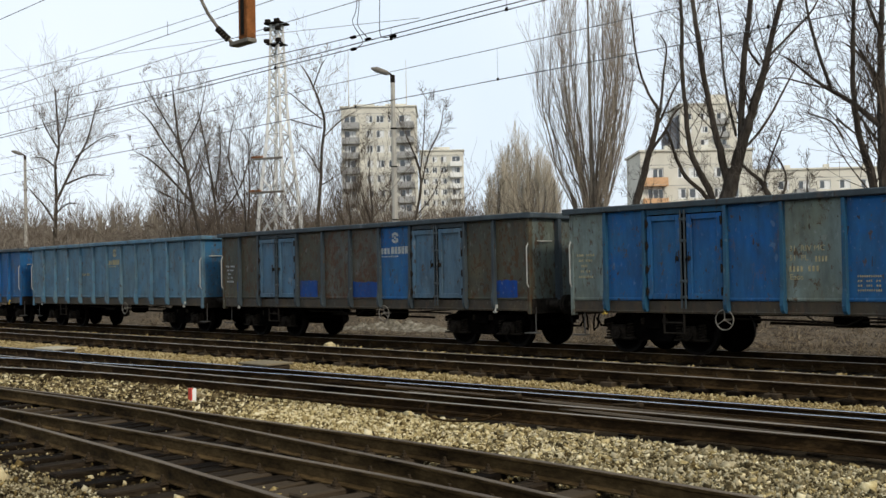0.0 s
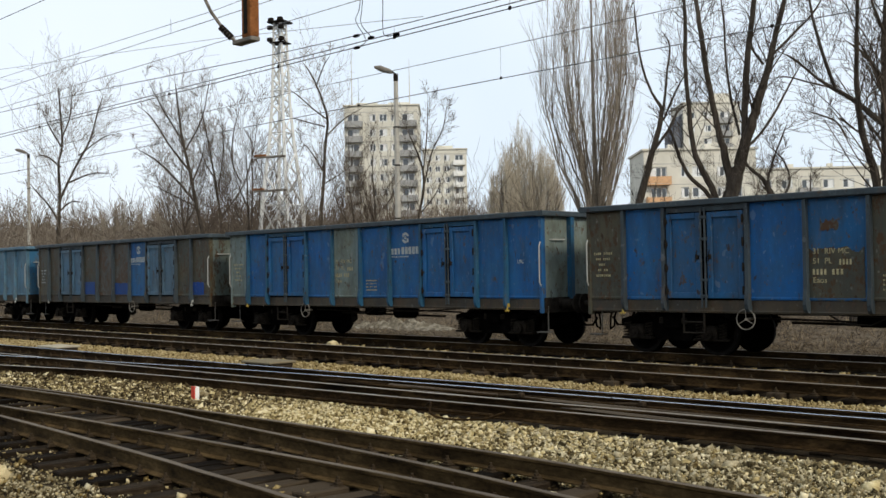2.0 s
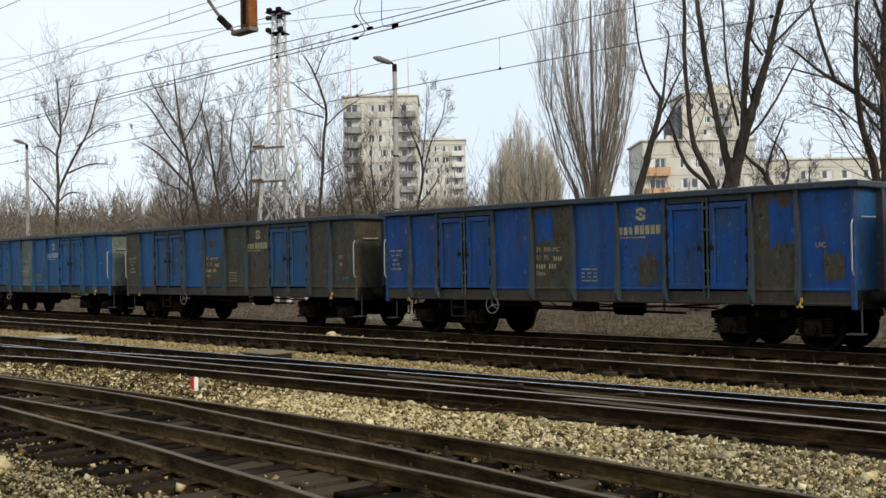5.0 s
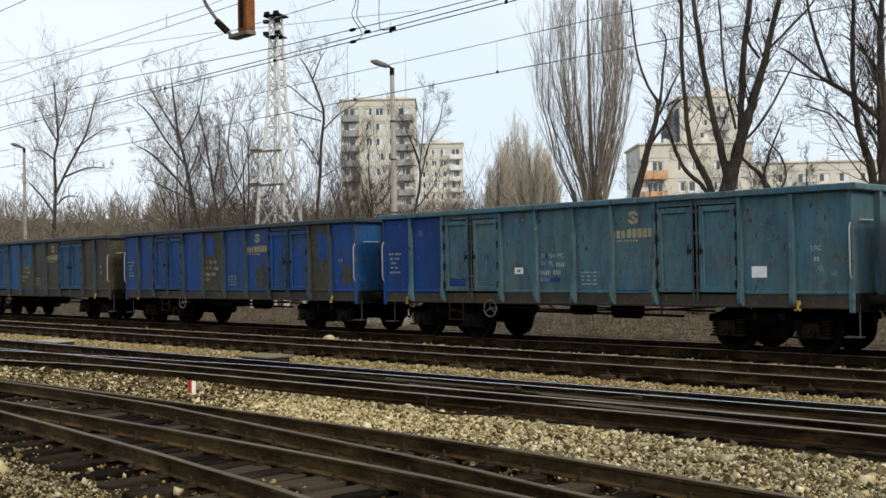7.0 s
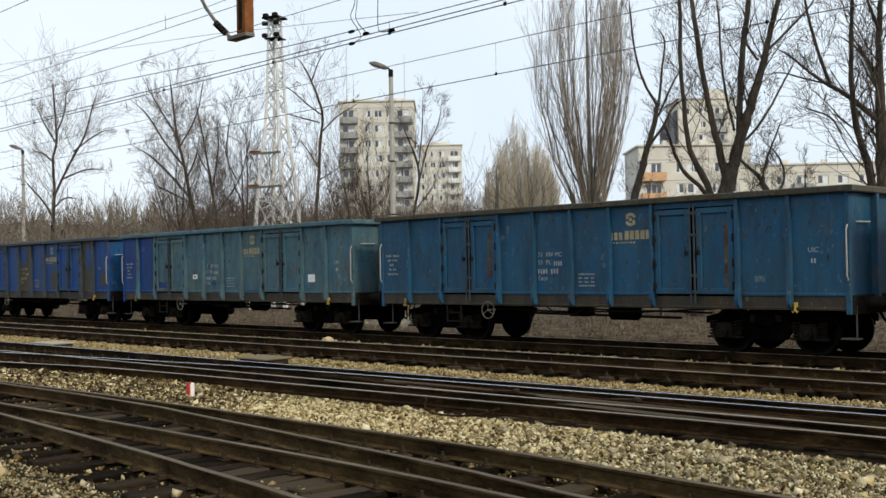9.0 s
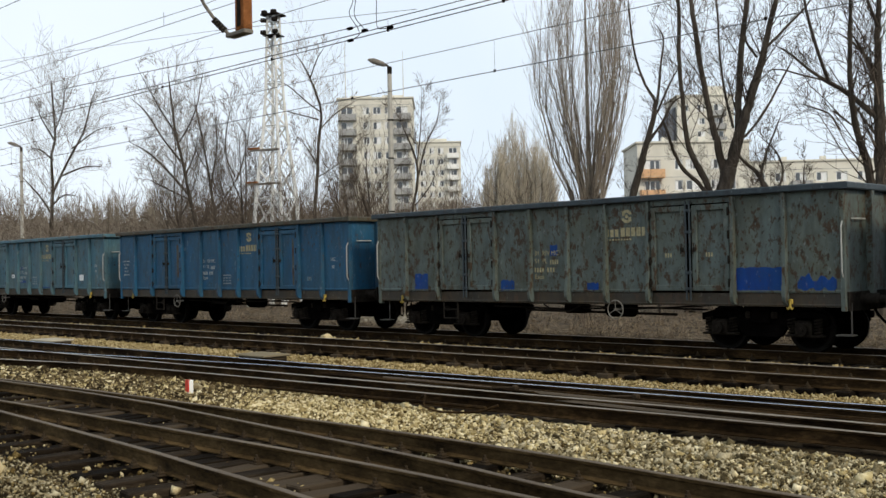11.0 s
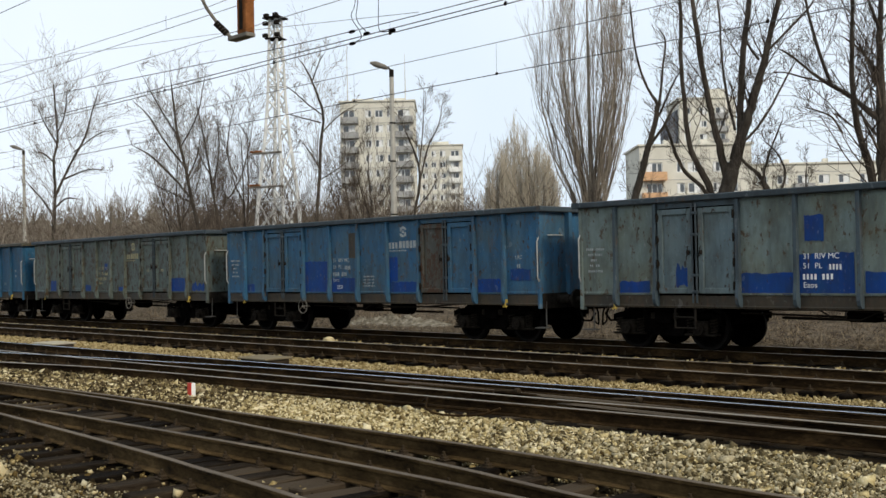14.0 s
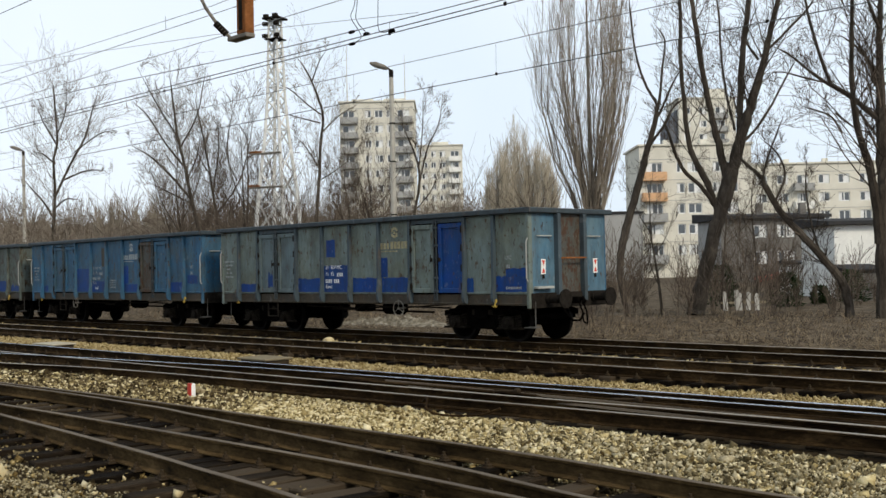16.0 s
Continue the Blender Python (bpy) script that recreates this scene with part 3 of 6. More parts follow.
def build_buffer(g):
    g.disc((0, 0), 0, 0.13, 0.0, 0.08, 16)
    g.disc((0, 0), 0, 0.105, 0.08, 0.34, 16)
    g.disc((0, 0), 0, 0.075, 0.34, 0.50, 16)
    g.disc((0, 0), 0, 0.225, 0.50, 0.535, 24)
    g.disc((0, 0), 0, 0.19, 0.535, 0.545, 24)


def build_wheelset(g):
    r = 0.46
    for s in (-1, 1):
        y = s * 0.75
        g.disc((0, 0), 1, r, y - 0.06, y + 0.06, 28, 1)
        g.disc((0, 0), 1, r + 0.028, y - s * 0.075 - 0.012, y - s * 0.075 + 0.012, 28)
        g.disc((0, 0), 1, r - 0.07, y + s * 0.06 - 0.004, y + s * 0.06 + 0.010, 24)
        g.disc((0, 0), 1, 0.12, y - 0.11, y + 0.12, 14)
        for k in range(4):
            w = k * math.pi / 2
            g.box(math.cos(w) * 0.22 - 0.03, math.cos(w) * 0.22 + 0.03, y + s * 0.065 - 0.01, y + s * 0.065 + 0.012, math.sin(w) * 0.22 - 0.03, math.sin(w) * 0.22 + 0.03)
    g.disc((0, 0), 1, 0.08, -0.9, 0.9, 12)


def build_bogie_frame(g):
    for s in (-1, 1):
        y = s * 1.0
        # side frame arched over the axle boxes, deep between them
        out = [(-1.34, 0.60), (-1.34, 0.74), (-1.10, 0.80), (-0.50, 0.80), (-0.32, 0.92), (0.32, 0.92), (0.50, 0.80), (1.10, 0.80), (1.34, 0.74), (1.34, 0.60),
               (1.12, 0.68), (0.68, 0.68), (0.52, 0.50), (0.40, 0.30), (-0.40, 0.30), (-0.52, 0.50), (-0.68, 0.68), (-1.12, 0.68)]
        g.prism(out, 1, y - 0.06, y + 0.06)
    g.cbox(-0.22, 0.22, -1.15, 1.15, 0.55, 0.90, 0.03)
    for x in (-1.25, 1.25):
        g.cbox(x - 0.06, x + 0.06, -1.0, 1.0, 0.52, 0.66, 0.02)


def build_axlebox(g):
    g.cbox(-0.17, 0.17, -0.13, 0.05, -0.15, 0.17, 0.04)
    g.disc((0, 0), 1, 0.125, -0.20, -0.12, 14)
    g.disc((0, 0), 1, 0.05, -0.23, -0.20, 8)


def build_spring(g):
    pts = [(0.075 * math.cos(w), 0.075 * math.sin(w), 0.30 * k / 40) for k in range(41) for w in [2 * math.pi * 5 * k / 40]]
    g.tube(pts, 0.018, 5)


def build_underframe(g):
    g.box(-LENGTH, 0, -HALF + 0.06, HALF - 0.06, 1.14, 1.20)
    for y in (-0.45, 0.45):
        g.box(-LENGTH + 0.05, -0.05, y - 0.06, y + 0.06, 0.86, 1.14)
    for x in (-0.5, -1.9, -3.4, -4.9, -6.4, -7.9, -9.4, -10.9, -12.3):
        g.box(x - 0.06, x + 0.06, -HALF + 0.1, HALF - 0.1, 0.92, 1.14)
    for x in (-1.9, -LENGTH + 1.9):
        g.box(x - 0.3, x + 0.3, -0.3, 0.3, 0.7, 0.95)


def build_sill(g):
    g.prism([(-HALF + 0.035, 0.91), (-HALF - 0.004, 0.915), (-HALF - 0.012, 0.95), (-HALF - 0.002, 0.97), (-HALF - 0.002, 1.167), (-HALF + 0.03, 1.167), (-HALF + 0.05, 0.91)], 0, -LENGTH, 0)


def build_headstock(g):
    g.cbox(-0.06, 0.06, -HALF + 0.02, HALF - 0.02, 0.84, 1.2, 0.015)


def build_rim(g):
    g.prism([(-0.02, BRIM), (-0.125, BRIM + 0.004), (-0.14, BRIM + 0.02), (-0.14, TOP - 0.02), (-0.12, TOP), (0.03, TOP), (0.04, BRIM)], 0, -LENGTH - 0.02, 0.02)


def build_end_rim(g):
    g.prism([(-0.05, BRIM), (-0.05, TOP - 0.003), (0.12, TOP - 0.003), (0.14, TOP - 0.02), (0.14, BRIM + 0.02), (0.125, BRIM)], 1, -HALF - 0.137, HALF + 0.137)


def build_step(g):
    g.tube([(-0.24, 0, 0.98), (-0.24, 0, 0.50), (0.24, 0, 0.50), (0.24, 0, 0.98)], 0.028, 6)
    g.tube([(-0.24, 0, 0.72), (0.24, 0, 0.72)], 0.02, 6)


def build_handwheel(g):
    g.ring((0, 0, 0), 1, 0.20, 0.013, 20)
    for k in range(3):
        w = math.pi / 2 + 2 * math.pi * k / 3
        g.tube([(0, 0, 0), (0.2 * math.cos(w), 0, 0.2 * math.sin(w))], 0.009, 5)
    g.disc((0, 0), 1, 0.025, -0.02, 0.25, 8)


def build_brake_cylinder(g):
    g.tube([(-5.9, -0.7, 0.78), (-5.85, -0.7, 0.78), (-5.2, -0.7, 0.78), (-5.15, -0.7, 0.78)], [0.12, 0.19, 0.19, 0.12], 14)


def build_air_tank(g):
    g.cbox(-7.0, -6.4, -0.95, -0.6, 0.66, 0.9, 0.06)


RODS = [([(-9.2, -0.9, 0.80), (-7.0, -0.9, 0.76), (-4.6, -0.9, 0.82), (-3.2, -0.9, 0.80)], 0.022), ([(-9.0, -1.1, 0.88), (-7.2, -1.15, 0.90), (-4.8, -1.1, 0.80), (-3.0, -1.1, 0.90)], 0.018),
        ([(-7.4, -1.2, 0.90), (-7.1, -1.2, 0.74), (-6.6, -1.2, 0.72), (-6.2, -1.2, 0.9)], 0.016), ([(-8.5, -0.5, 0.70), (-4.2, -0.5, 0.66)], 0.03)]


def build_hook(g):
    g.tube([(0, 0, 0.13), (0, -0.02, 0.02), (-0.04, -0.02, -0.03), (-0.07, -0.02, 0.0)], [0.022, 0.02, 0.018, 0.012], 6)
    g.tube([(0, -0.02, 0.02), (0.04, -0.02, -0.03), (0.07, -0.02, 0.0)], [0.02, 0.018, 0.012], 6)
    g.cbox(-0.04, 0.04, -0.015, 0.04, 0.07, 0.16, 0.01)


def build_side_handle(g):
    g.tube([(0, 0.03, 1.08), (0, -0.03, 0.98), (0, -0.03, 0.14), (0, 0.03, 0.05)], 0.016, 6)


def build_end_handle(g):
    g.tube([(0, -0.25, 0), (0.06, -0.22, 0), (0.06, 0.22, 0), (0, 0.25, 0)], 0.016, 6)


def build_hose(g):
    g.tube([(0, 0, 0.95), (0.12, 0.03, 0.72), (0.28, 0.1, 0.52), (0.46, 0.14, 0.52), (0.60, 0.14, 0.70)], 0.028, 6)


def build_coupling(g):
    g.cbox(0, 0.32, -0.07, 0.07, 0.92, 1.08, 0.02)
    g.tube([(0.30, 0, 1.0), (0.42, 0, 1.06), (0.47, 0, 0.98), (0.40, 0, 0.92)], 0.04, 6)
    for y in (-0.08, 0.08):
        g.tube([(0.33, y, 1.0), (0.45, y, 0.72), (0.47, y, 0.5)], 0.022, 5)
    g.tube([(0.47, -0.08, 0.5), (0.52, 0, 0.42), (0.47, 0.08, 0.5)], 0.022, 5)


def build_end_step(g):
    g.tube([(0, 0, 1.0), (0, 0, 0.42), (0, 0.02, 0.40)], 0.016, 5)
    g.box(-0.26, 0.05, -0.12, 0.12, 0.385, 0.41)


def logo_mesh(g, s=0.85):
    """Two bent arrows chasing each other round a centre: a plain badge."""
    for turn in (0.0, math.pi):
        arc = [turn + 0.35 + 2.0 * k / 8 for k in range(9)]
        outer = [(0.17 * s * math.cos(a), 0.17 * s * math.sin(a)) for a in arc]
        inner = [(0.09 * s * math.cos(a), 0.09 * s * math.sin(a)) for a in reversed(arc)]
        pts = outer + inner
        n = len(pts)
        o = len(g.v)
        g.v += [(x, -0.002, z) for x, z in pts] + [(x, 0.0, z) for x, z in pts]
        for i in range(8):
            g.f.append((o + i, o + i + 1, o + n - 2 - i, o + n - 1 - i))
            g.s.append(0)
        a = arc[-1]
        tip = (0.13 * s * math.cos(a + 0.75), 0.13 * s * math.sin(a + 0.75))
        b1, b2 = (0.21 * s * math.cos(a), 0.21 * s * math.sin(a)), (0.05 * s * math.cos(a), 0.05 * s * math.sin(a))
        g.add([(b1[0], -0.002, b1[1]), (tip[0], -0.002, tip[1]), (b2[0], -0.002, b2[1])], [(0, 1, 2)])
    g.add([(0.05 * s * math.cos(k * 0.785), -0.002, 0.05 * s * math.sin(k * 0.785)) for k in range(8)], [tuple(range(8))])


def patch(wagon, x0, x1, z0, z1, mat, ragged=0.03, y=-HALF - 0.024):
    """A touched-up field of paint with an uneven edge."""
    rng = random.Random(int(x0 * 100) + int(z1 * 70))
    g = Geo()
    n = 10
    top = [(x0 + (x1 - x0) * i / n, z1 + rng.uniform(-ragged, ragged * 0.4)) for i in range(n + 1)]
    low = [(x1 - (x1 - x0) * i / n, z0 + rng.uniform(-0.4, 0.4) * ragged) for i in range(n + 1)]
    g.prism([(a, b) for a, b in top + low], 1, y - 0.004, y)
    return part("paint_patch", g, mat, wagon)


def coal_wagon(label, bays, leaves, rim="rim", sill="sill", end="dark", letters=None, badge=None, patches=(), writing=(), front=True, hooks=M_yellow, end_bays=None, posts="rim", wheel_x=-8.95, doors=True, style=WIDE, lock="rim", shift=0.0):
    """An open four-axle coal wagon; bays and leaves name the paints from its rear end (x = 0) to its front."""
    w = thing("coal_wagon", label, "freight wagon", "wagons of the coal train")
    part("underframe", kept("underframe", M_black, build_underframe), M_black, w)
    part("floor", kept("wagon_floor", M_inside, lambda g: g.box(-LENGTH + 0.03, -0.03, -HALF + 0.05, HALF - 0.05, 1.21, 1.24)), M_inside, w)
    rows = style if doors else [-LENGTH * (k + 1) / 12 for k in range(11)]
    edges = [0.0] + rows + [-LENGTH]
    b = 0
    for i in range(len(edges) - 1):
        x1, x0 = edges[i], edges[i + 1]
        if doors and i in (2, 7):
            lw = (x1 - x0 - 0.30) / 2
            for k, xr in enumerate((x1 - 0.075, x1 - 0.225 - lw)):
                mat = P[leaves[(0 if i == 2 else 2) + k]]
                leaf = part("door_leaf", kept("leaf%.2f" % lw, mat, build_leaf(lw)), mat, w, at=(xr, -HALF - 0.018, 1.21))
                part("catch", kept("catch", M_iron, build_catch), M_iron, leaf, at=(-0.07 if k else 0.07 - lw, 0.02, 0.84))
                for hz in (0.16, 0.62, 1.12, 1.58):
                    part("hinge", kept("hinge", M_iron, build_hinge), M_iron, leaf, at=(-lw if k else 0.0, 0.02, hz))
            xm = (x0 + x1) / 2
            # Added black sheet behind the leaves: paints the shade in the door gaps.
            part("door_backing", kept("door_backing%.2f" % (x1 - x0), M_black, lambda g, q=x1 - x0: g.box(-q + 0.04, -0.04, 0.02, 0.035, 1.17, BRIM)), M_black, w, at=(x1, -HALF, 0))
            part("lock_bar", kept("lock", P[lock], build_lock), P[lock], w, at=(xm, -HALF, 0))
            part("lintel", kept("lintel%.2f" % (x1 - x0), P[posts], lambda g, q=x1 - x0: g.box(-q + 0.05, -0.05, -0.04, 0.03, 2.98, BRIM)), P[posts], w, at=(x1, -HALF, 0))
        else:
            mat = P[bays[b]]
            b += 1
            part("side_panel", kept("panel%.2f" % (x1 - x0), mat, build_side_panel(x1 - x0)), mat, w, at=(x1, -HALF, 1.17))
    bi = 0
    for i, x in enumerate(rows):
        nm = posts if posts != "bays" else bays[min(len(bays) - 1, i if i < 2 else i - 1)]
        part("post", kept("post", P[nm], build_post), P[nm], w, at=(x, -HALF, 0))
    for x in (-0.03, -LENGTH + 0.03):
        part("corner_post", kept("corner_post", P[bays[0 if x > -1 else -1]], lambda g: g.cbox(-0.05, 0.05, -0.06, 0.08, 0.84, BRIM, 0.015)), P[bays[0 if x > -1 else -1]], w, at=(x, -HALF + 0.02, 0))
    part("side_wall", kept("far_side", P["dark"], lambda g: g.box(-LENGTH, 0, HALF - 0.03, HALF + 0.02, 1.0, BRIM)), P["dark"], w)
    part("solebar", kept("sill", P[sill], build_sill), P[sill], w)
    far = part("solebar", kept("sill", P[sill], build_sill), P[sill], w)
    far.matrix_basis = pose(-LENGTH, 0, 0, 0, 0, 180)
    part("top_rail", kept("rim", P[rim], build_rim), P[rim], w, at=(0, -HALF, 0))
    far = part("top_rail", kept("rim", P[rim], build_rim), P[rim], w)
    far.matrix_basis = pose(-LENGTH, HALF, 0, 0, 0, 180)
    for rear in (True, False):
        m = pose(0, 0, 0) if rear else pose(-LENGTH, 0, 0, 0, 0, 180)
        for name, build, mat in (("end_rail", build_end_rim, P[rim]), ("headstock", build_headstock, M_iron), ("coupling_hook", build_coupling, M_black), ("brake_hose", build_hose, M_black)):
            o = part(name, kept(name, mat, build), mat, w)
            o.matrix_basis = m @ pose(0, -0.35 if name == "brake_hose" else 0, 0)
        cuts = [-HALF + 0.04, -0.5, 0.5, HALF - 0.04]
        for k in range(3):
            mat = P[(end_bays if rear and end_bays else (end, end, end))[k]]
            y0, y1 = cuts[k], cuts[k + 1]
            o = part("end_panel", kept("end_panel%d" % k, mat, lambda g, a=y0, c=y1: g.box(-0.03, 0.012, a, c, 1.2, BRIM)), mat, w)
            o.matrix_basis = m
        for y in (-0.5, 0.5):
            o = part("end_post", kept("end_post", P[posts if posts != "bays" else end], build_end_post), P["rim"], w)
            o.matrix_basis = m @ pose(0.01, y, 0)
        for y in (-0.875, 0.875):
            o = part("buffer", kept("buffer", M_iron, build_buffer), M_iron, w)
            o.matrix_basis = m @ pose(0.06, y, 1.06)
            o = part("end_handle", kept("end_handle", M_pipe, build_end_handle), M_pipe, w)
            o.matrix_basis = m @ pose(0.015, y * 1.1, 2.55)
        o = part("grab_rail", kept("side_handle", M_pipe, build_side_handle), M_pipe, w)
        o.location = (-0.02 if rear else -LENGTH + 0.02, -HALF - 0.06, 1.42)
        o = part("corner_step", kept("end_step", M_step, build_end_step), M_step, w)
        o.location = (0.05 if rear else -LENGTH + 0.25, -HALF + 0.12, 0)
    for x in (-1.05, -LENGTH + 0.95):
        part("tow_hook", kept("hook", hooks, build_hook), hooks, w, at=(x, -HALF - 0.06, 0.90))
    part("step", kept("step", M_iron, build_step), M_iron, w, at=(-LENGTH + 2.65, -HALF + 0.02, 0))
    part("brake_wheel", kept("handwheel", M_dirty, build_handwheel), M_dirty, w, "pale spoked brake hand wheel", at=(wheel_x, -HALF - 0.05, 0.80))
    part("brake_cylinder", kept("brake_cylinder", M_black, build_brake_cylinder), M_black, w)
    part("air_tank", kept("air_tank", M_black, build_air_tank), M_black, w)
    for i, (line, r) in enumerate(RODS):
        part("brake_rod", kept("brake_rod%d" % i, M_iron, lambda g: g.tube(line, r, 5)), M_iron, w)
    for x in (-1.905, -LENGTH + 1.905):
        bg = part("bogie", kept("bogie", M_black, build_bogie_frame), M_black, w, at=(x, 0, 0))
        for dx in (-0.9, 0.9):
            for s in (-1, 1):
                o = part("axle_box", kept("axlebox", M_bogie, build_axlebox), M_bogie, bg)
                o.matrix_basis = pose(dx, s * 1.05, 0.46, 0, 0, 0 if s < 0 else 180)
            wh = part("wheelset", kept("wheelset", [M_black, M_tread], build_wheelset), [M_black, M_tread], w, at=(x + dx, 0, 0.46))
            WHEELS.append((wh, x + dx, random.uniform(0, 360)))
        for dx in (-1.17, -0.63, 0.63, 1.17):
            part("spring", kept("spring", M_bogie, build_spring), M_bogie, bg, at=(dx, -1.06, 0.36))
            part("spring_seat", kept("spring_seat", M_bogie, lambda g: g.cbox(-0.11, 0.11, -0.1, 0.1, -0.05, 0.0, 0.015)), M_bogie, bg, at=(dx, -1.06, 0.36))
        part("brake_beam", kept("brake_beam", M_bogie, lambda g: g.cbox(-0.34, 0.34, -0.03, 0.03, -0.07, 0.07, 0.02)), M_bogie, bg, at=(0, -1.08, 0.72))
    knots, places = [-LENGTH] + PLAN[::-1] + [0.0], [-LENGTH] + style[::-1] + [0.0]

    def along(x):
        return float(np.interp(x, knots, places))
    for x0, x1, *rest in patches:
        patch(w, along(x0), along(x1), *rest)
    lm = letters or M_letter
    if badge:
        bx, bz = along(badge[0]) if doors else badge[0], badge[1]
        o = part("badge", kept("badge", lm, logo_mesh), lm, w, at=(bx, -HALF - 0.022, bz))
        # brand name as plain bars
        g = Geo()
        for k in range(3):
            g.box(-0.56 + k * 0.125, -0.475 + k * 0.125, -0.002, 0, -0.43, -0.27)
        for k in range(5):
            g.box(-0.16 + k * 0.135, -0.055 + k * 0.135, -0.002, 0, -0.43, -0.24)
        for k in range(9):
            g.box(-0.54 + k * 0.075, -0.495 + k * 0.075, -0.002, 0, -0.51, -0.475)
        tagged(part("lettering", g, lm, w, at=(bx, -HALF - 0.022, bz)), kind="stuff")
    for kind, x, z, *rest in writing:
        x = along(x) if doors else x
        if kind == "bars":
            bars("lettering", rest[0], rest[1] if len(rest) > 1 else lm, w, (x, -HALF - 0.031, z), *(rest[2:]))
        elif kind == "text":
            lettering("lettering", rest[0], rest[1], rest[2] if len(rest) > 2 else lm, w, (x, -HALF - 0.031, z))
        elif kind == "plate":
            part("placard", Geo().box(0, rest[0], -0.006, 0, 0, rest[1]), rest[2], w, rest[3] if len(rest) > 3 else "", at=(x, -HALF - 0.022, z))
    WAGONS.append((w, shift))
    return w


NUMBER = [[(0, 0.30), (0.38, 0.24)]]
SMALL = [[(0, 0.2), (0.26, 0.24)], [(0.05, 0.14), (0.24, 0.2)], [(0.12, 0.18)], [(0.1, 0.1), (0.26, 0.12)], [(0.05, 0.4)]]


def numbers(mat, z=1.98, x=-7.34, tare=True):
    """The running number as bars, with the readable words of the international marking."""
    rows = [("text", x, z, "31  RIV MC", 0.15, mat), ("text", x, z - 0.18, "51  PL", 0.15, mat), ("bars", x + 0.44, z - 0.18, [[(0, 0.26)]], mat, 0.105, 0.06),
            ("bars", x, z - 0.36, NUMBER, mat, 0.105, 0.06), ("text", x, z - 0.54, "Eaos", 0.15, mat)]
    if tare:
        rows.append(("bars", -6.22, 1.62, [[(0, 0.45)], [(0, 0.1), (0.16, 0.12), (0.34, 0.1)], [(0, 0.1), (0.16, 0.12), (0.34, 0.1)], [(0, 0.45)]], mat, 0.035, 0.05))
    return rows


def ends(mat):
    """Small marks on the front bay, and the wagon union's mark on the rear one."""
    return [("bars", -12.6, 2.15, SMALL, mat, 0.05, 0.07), ("text", -0.78, 1.98, "UIC", 0.13, mat), ("bars", -0.72, 1.80, [[(0, 0.12)]], mat)]


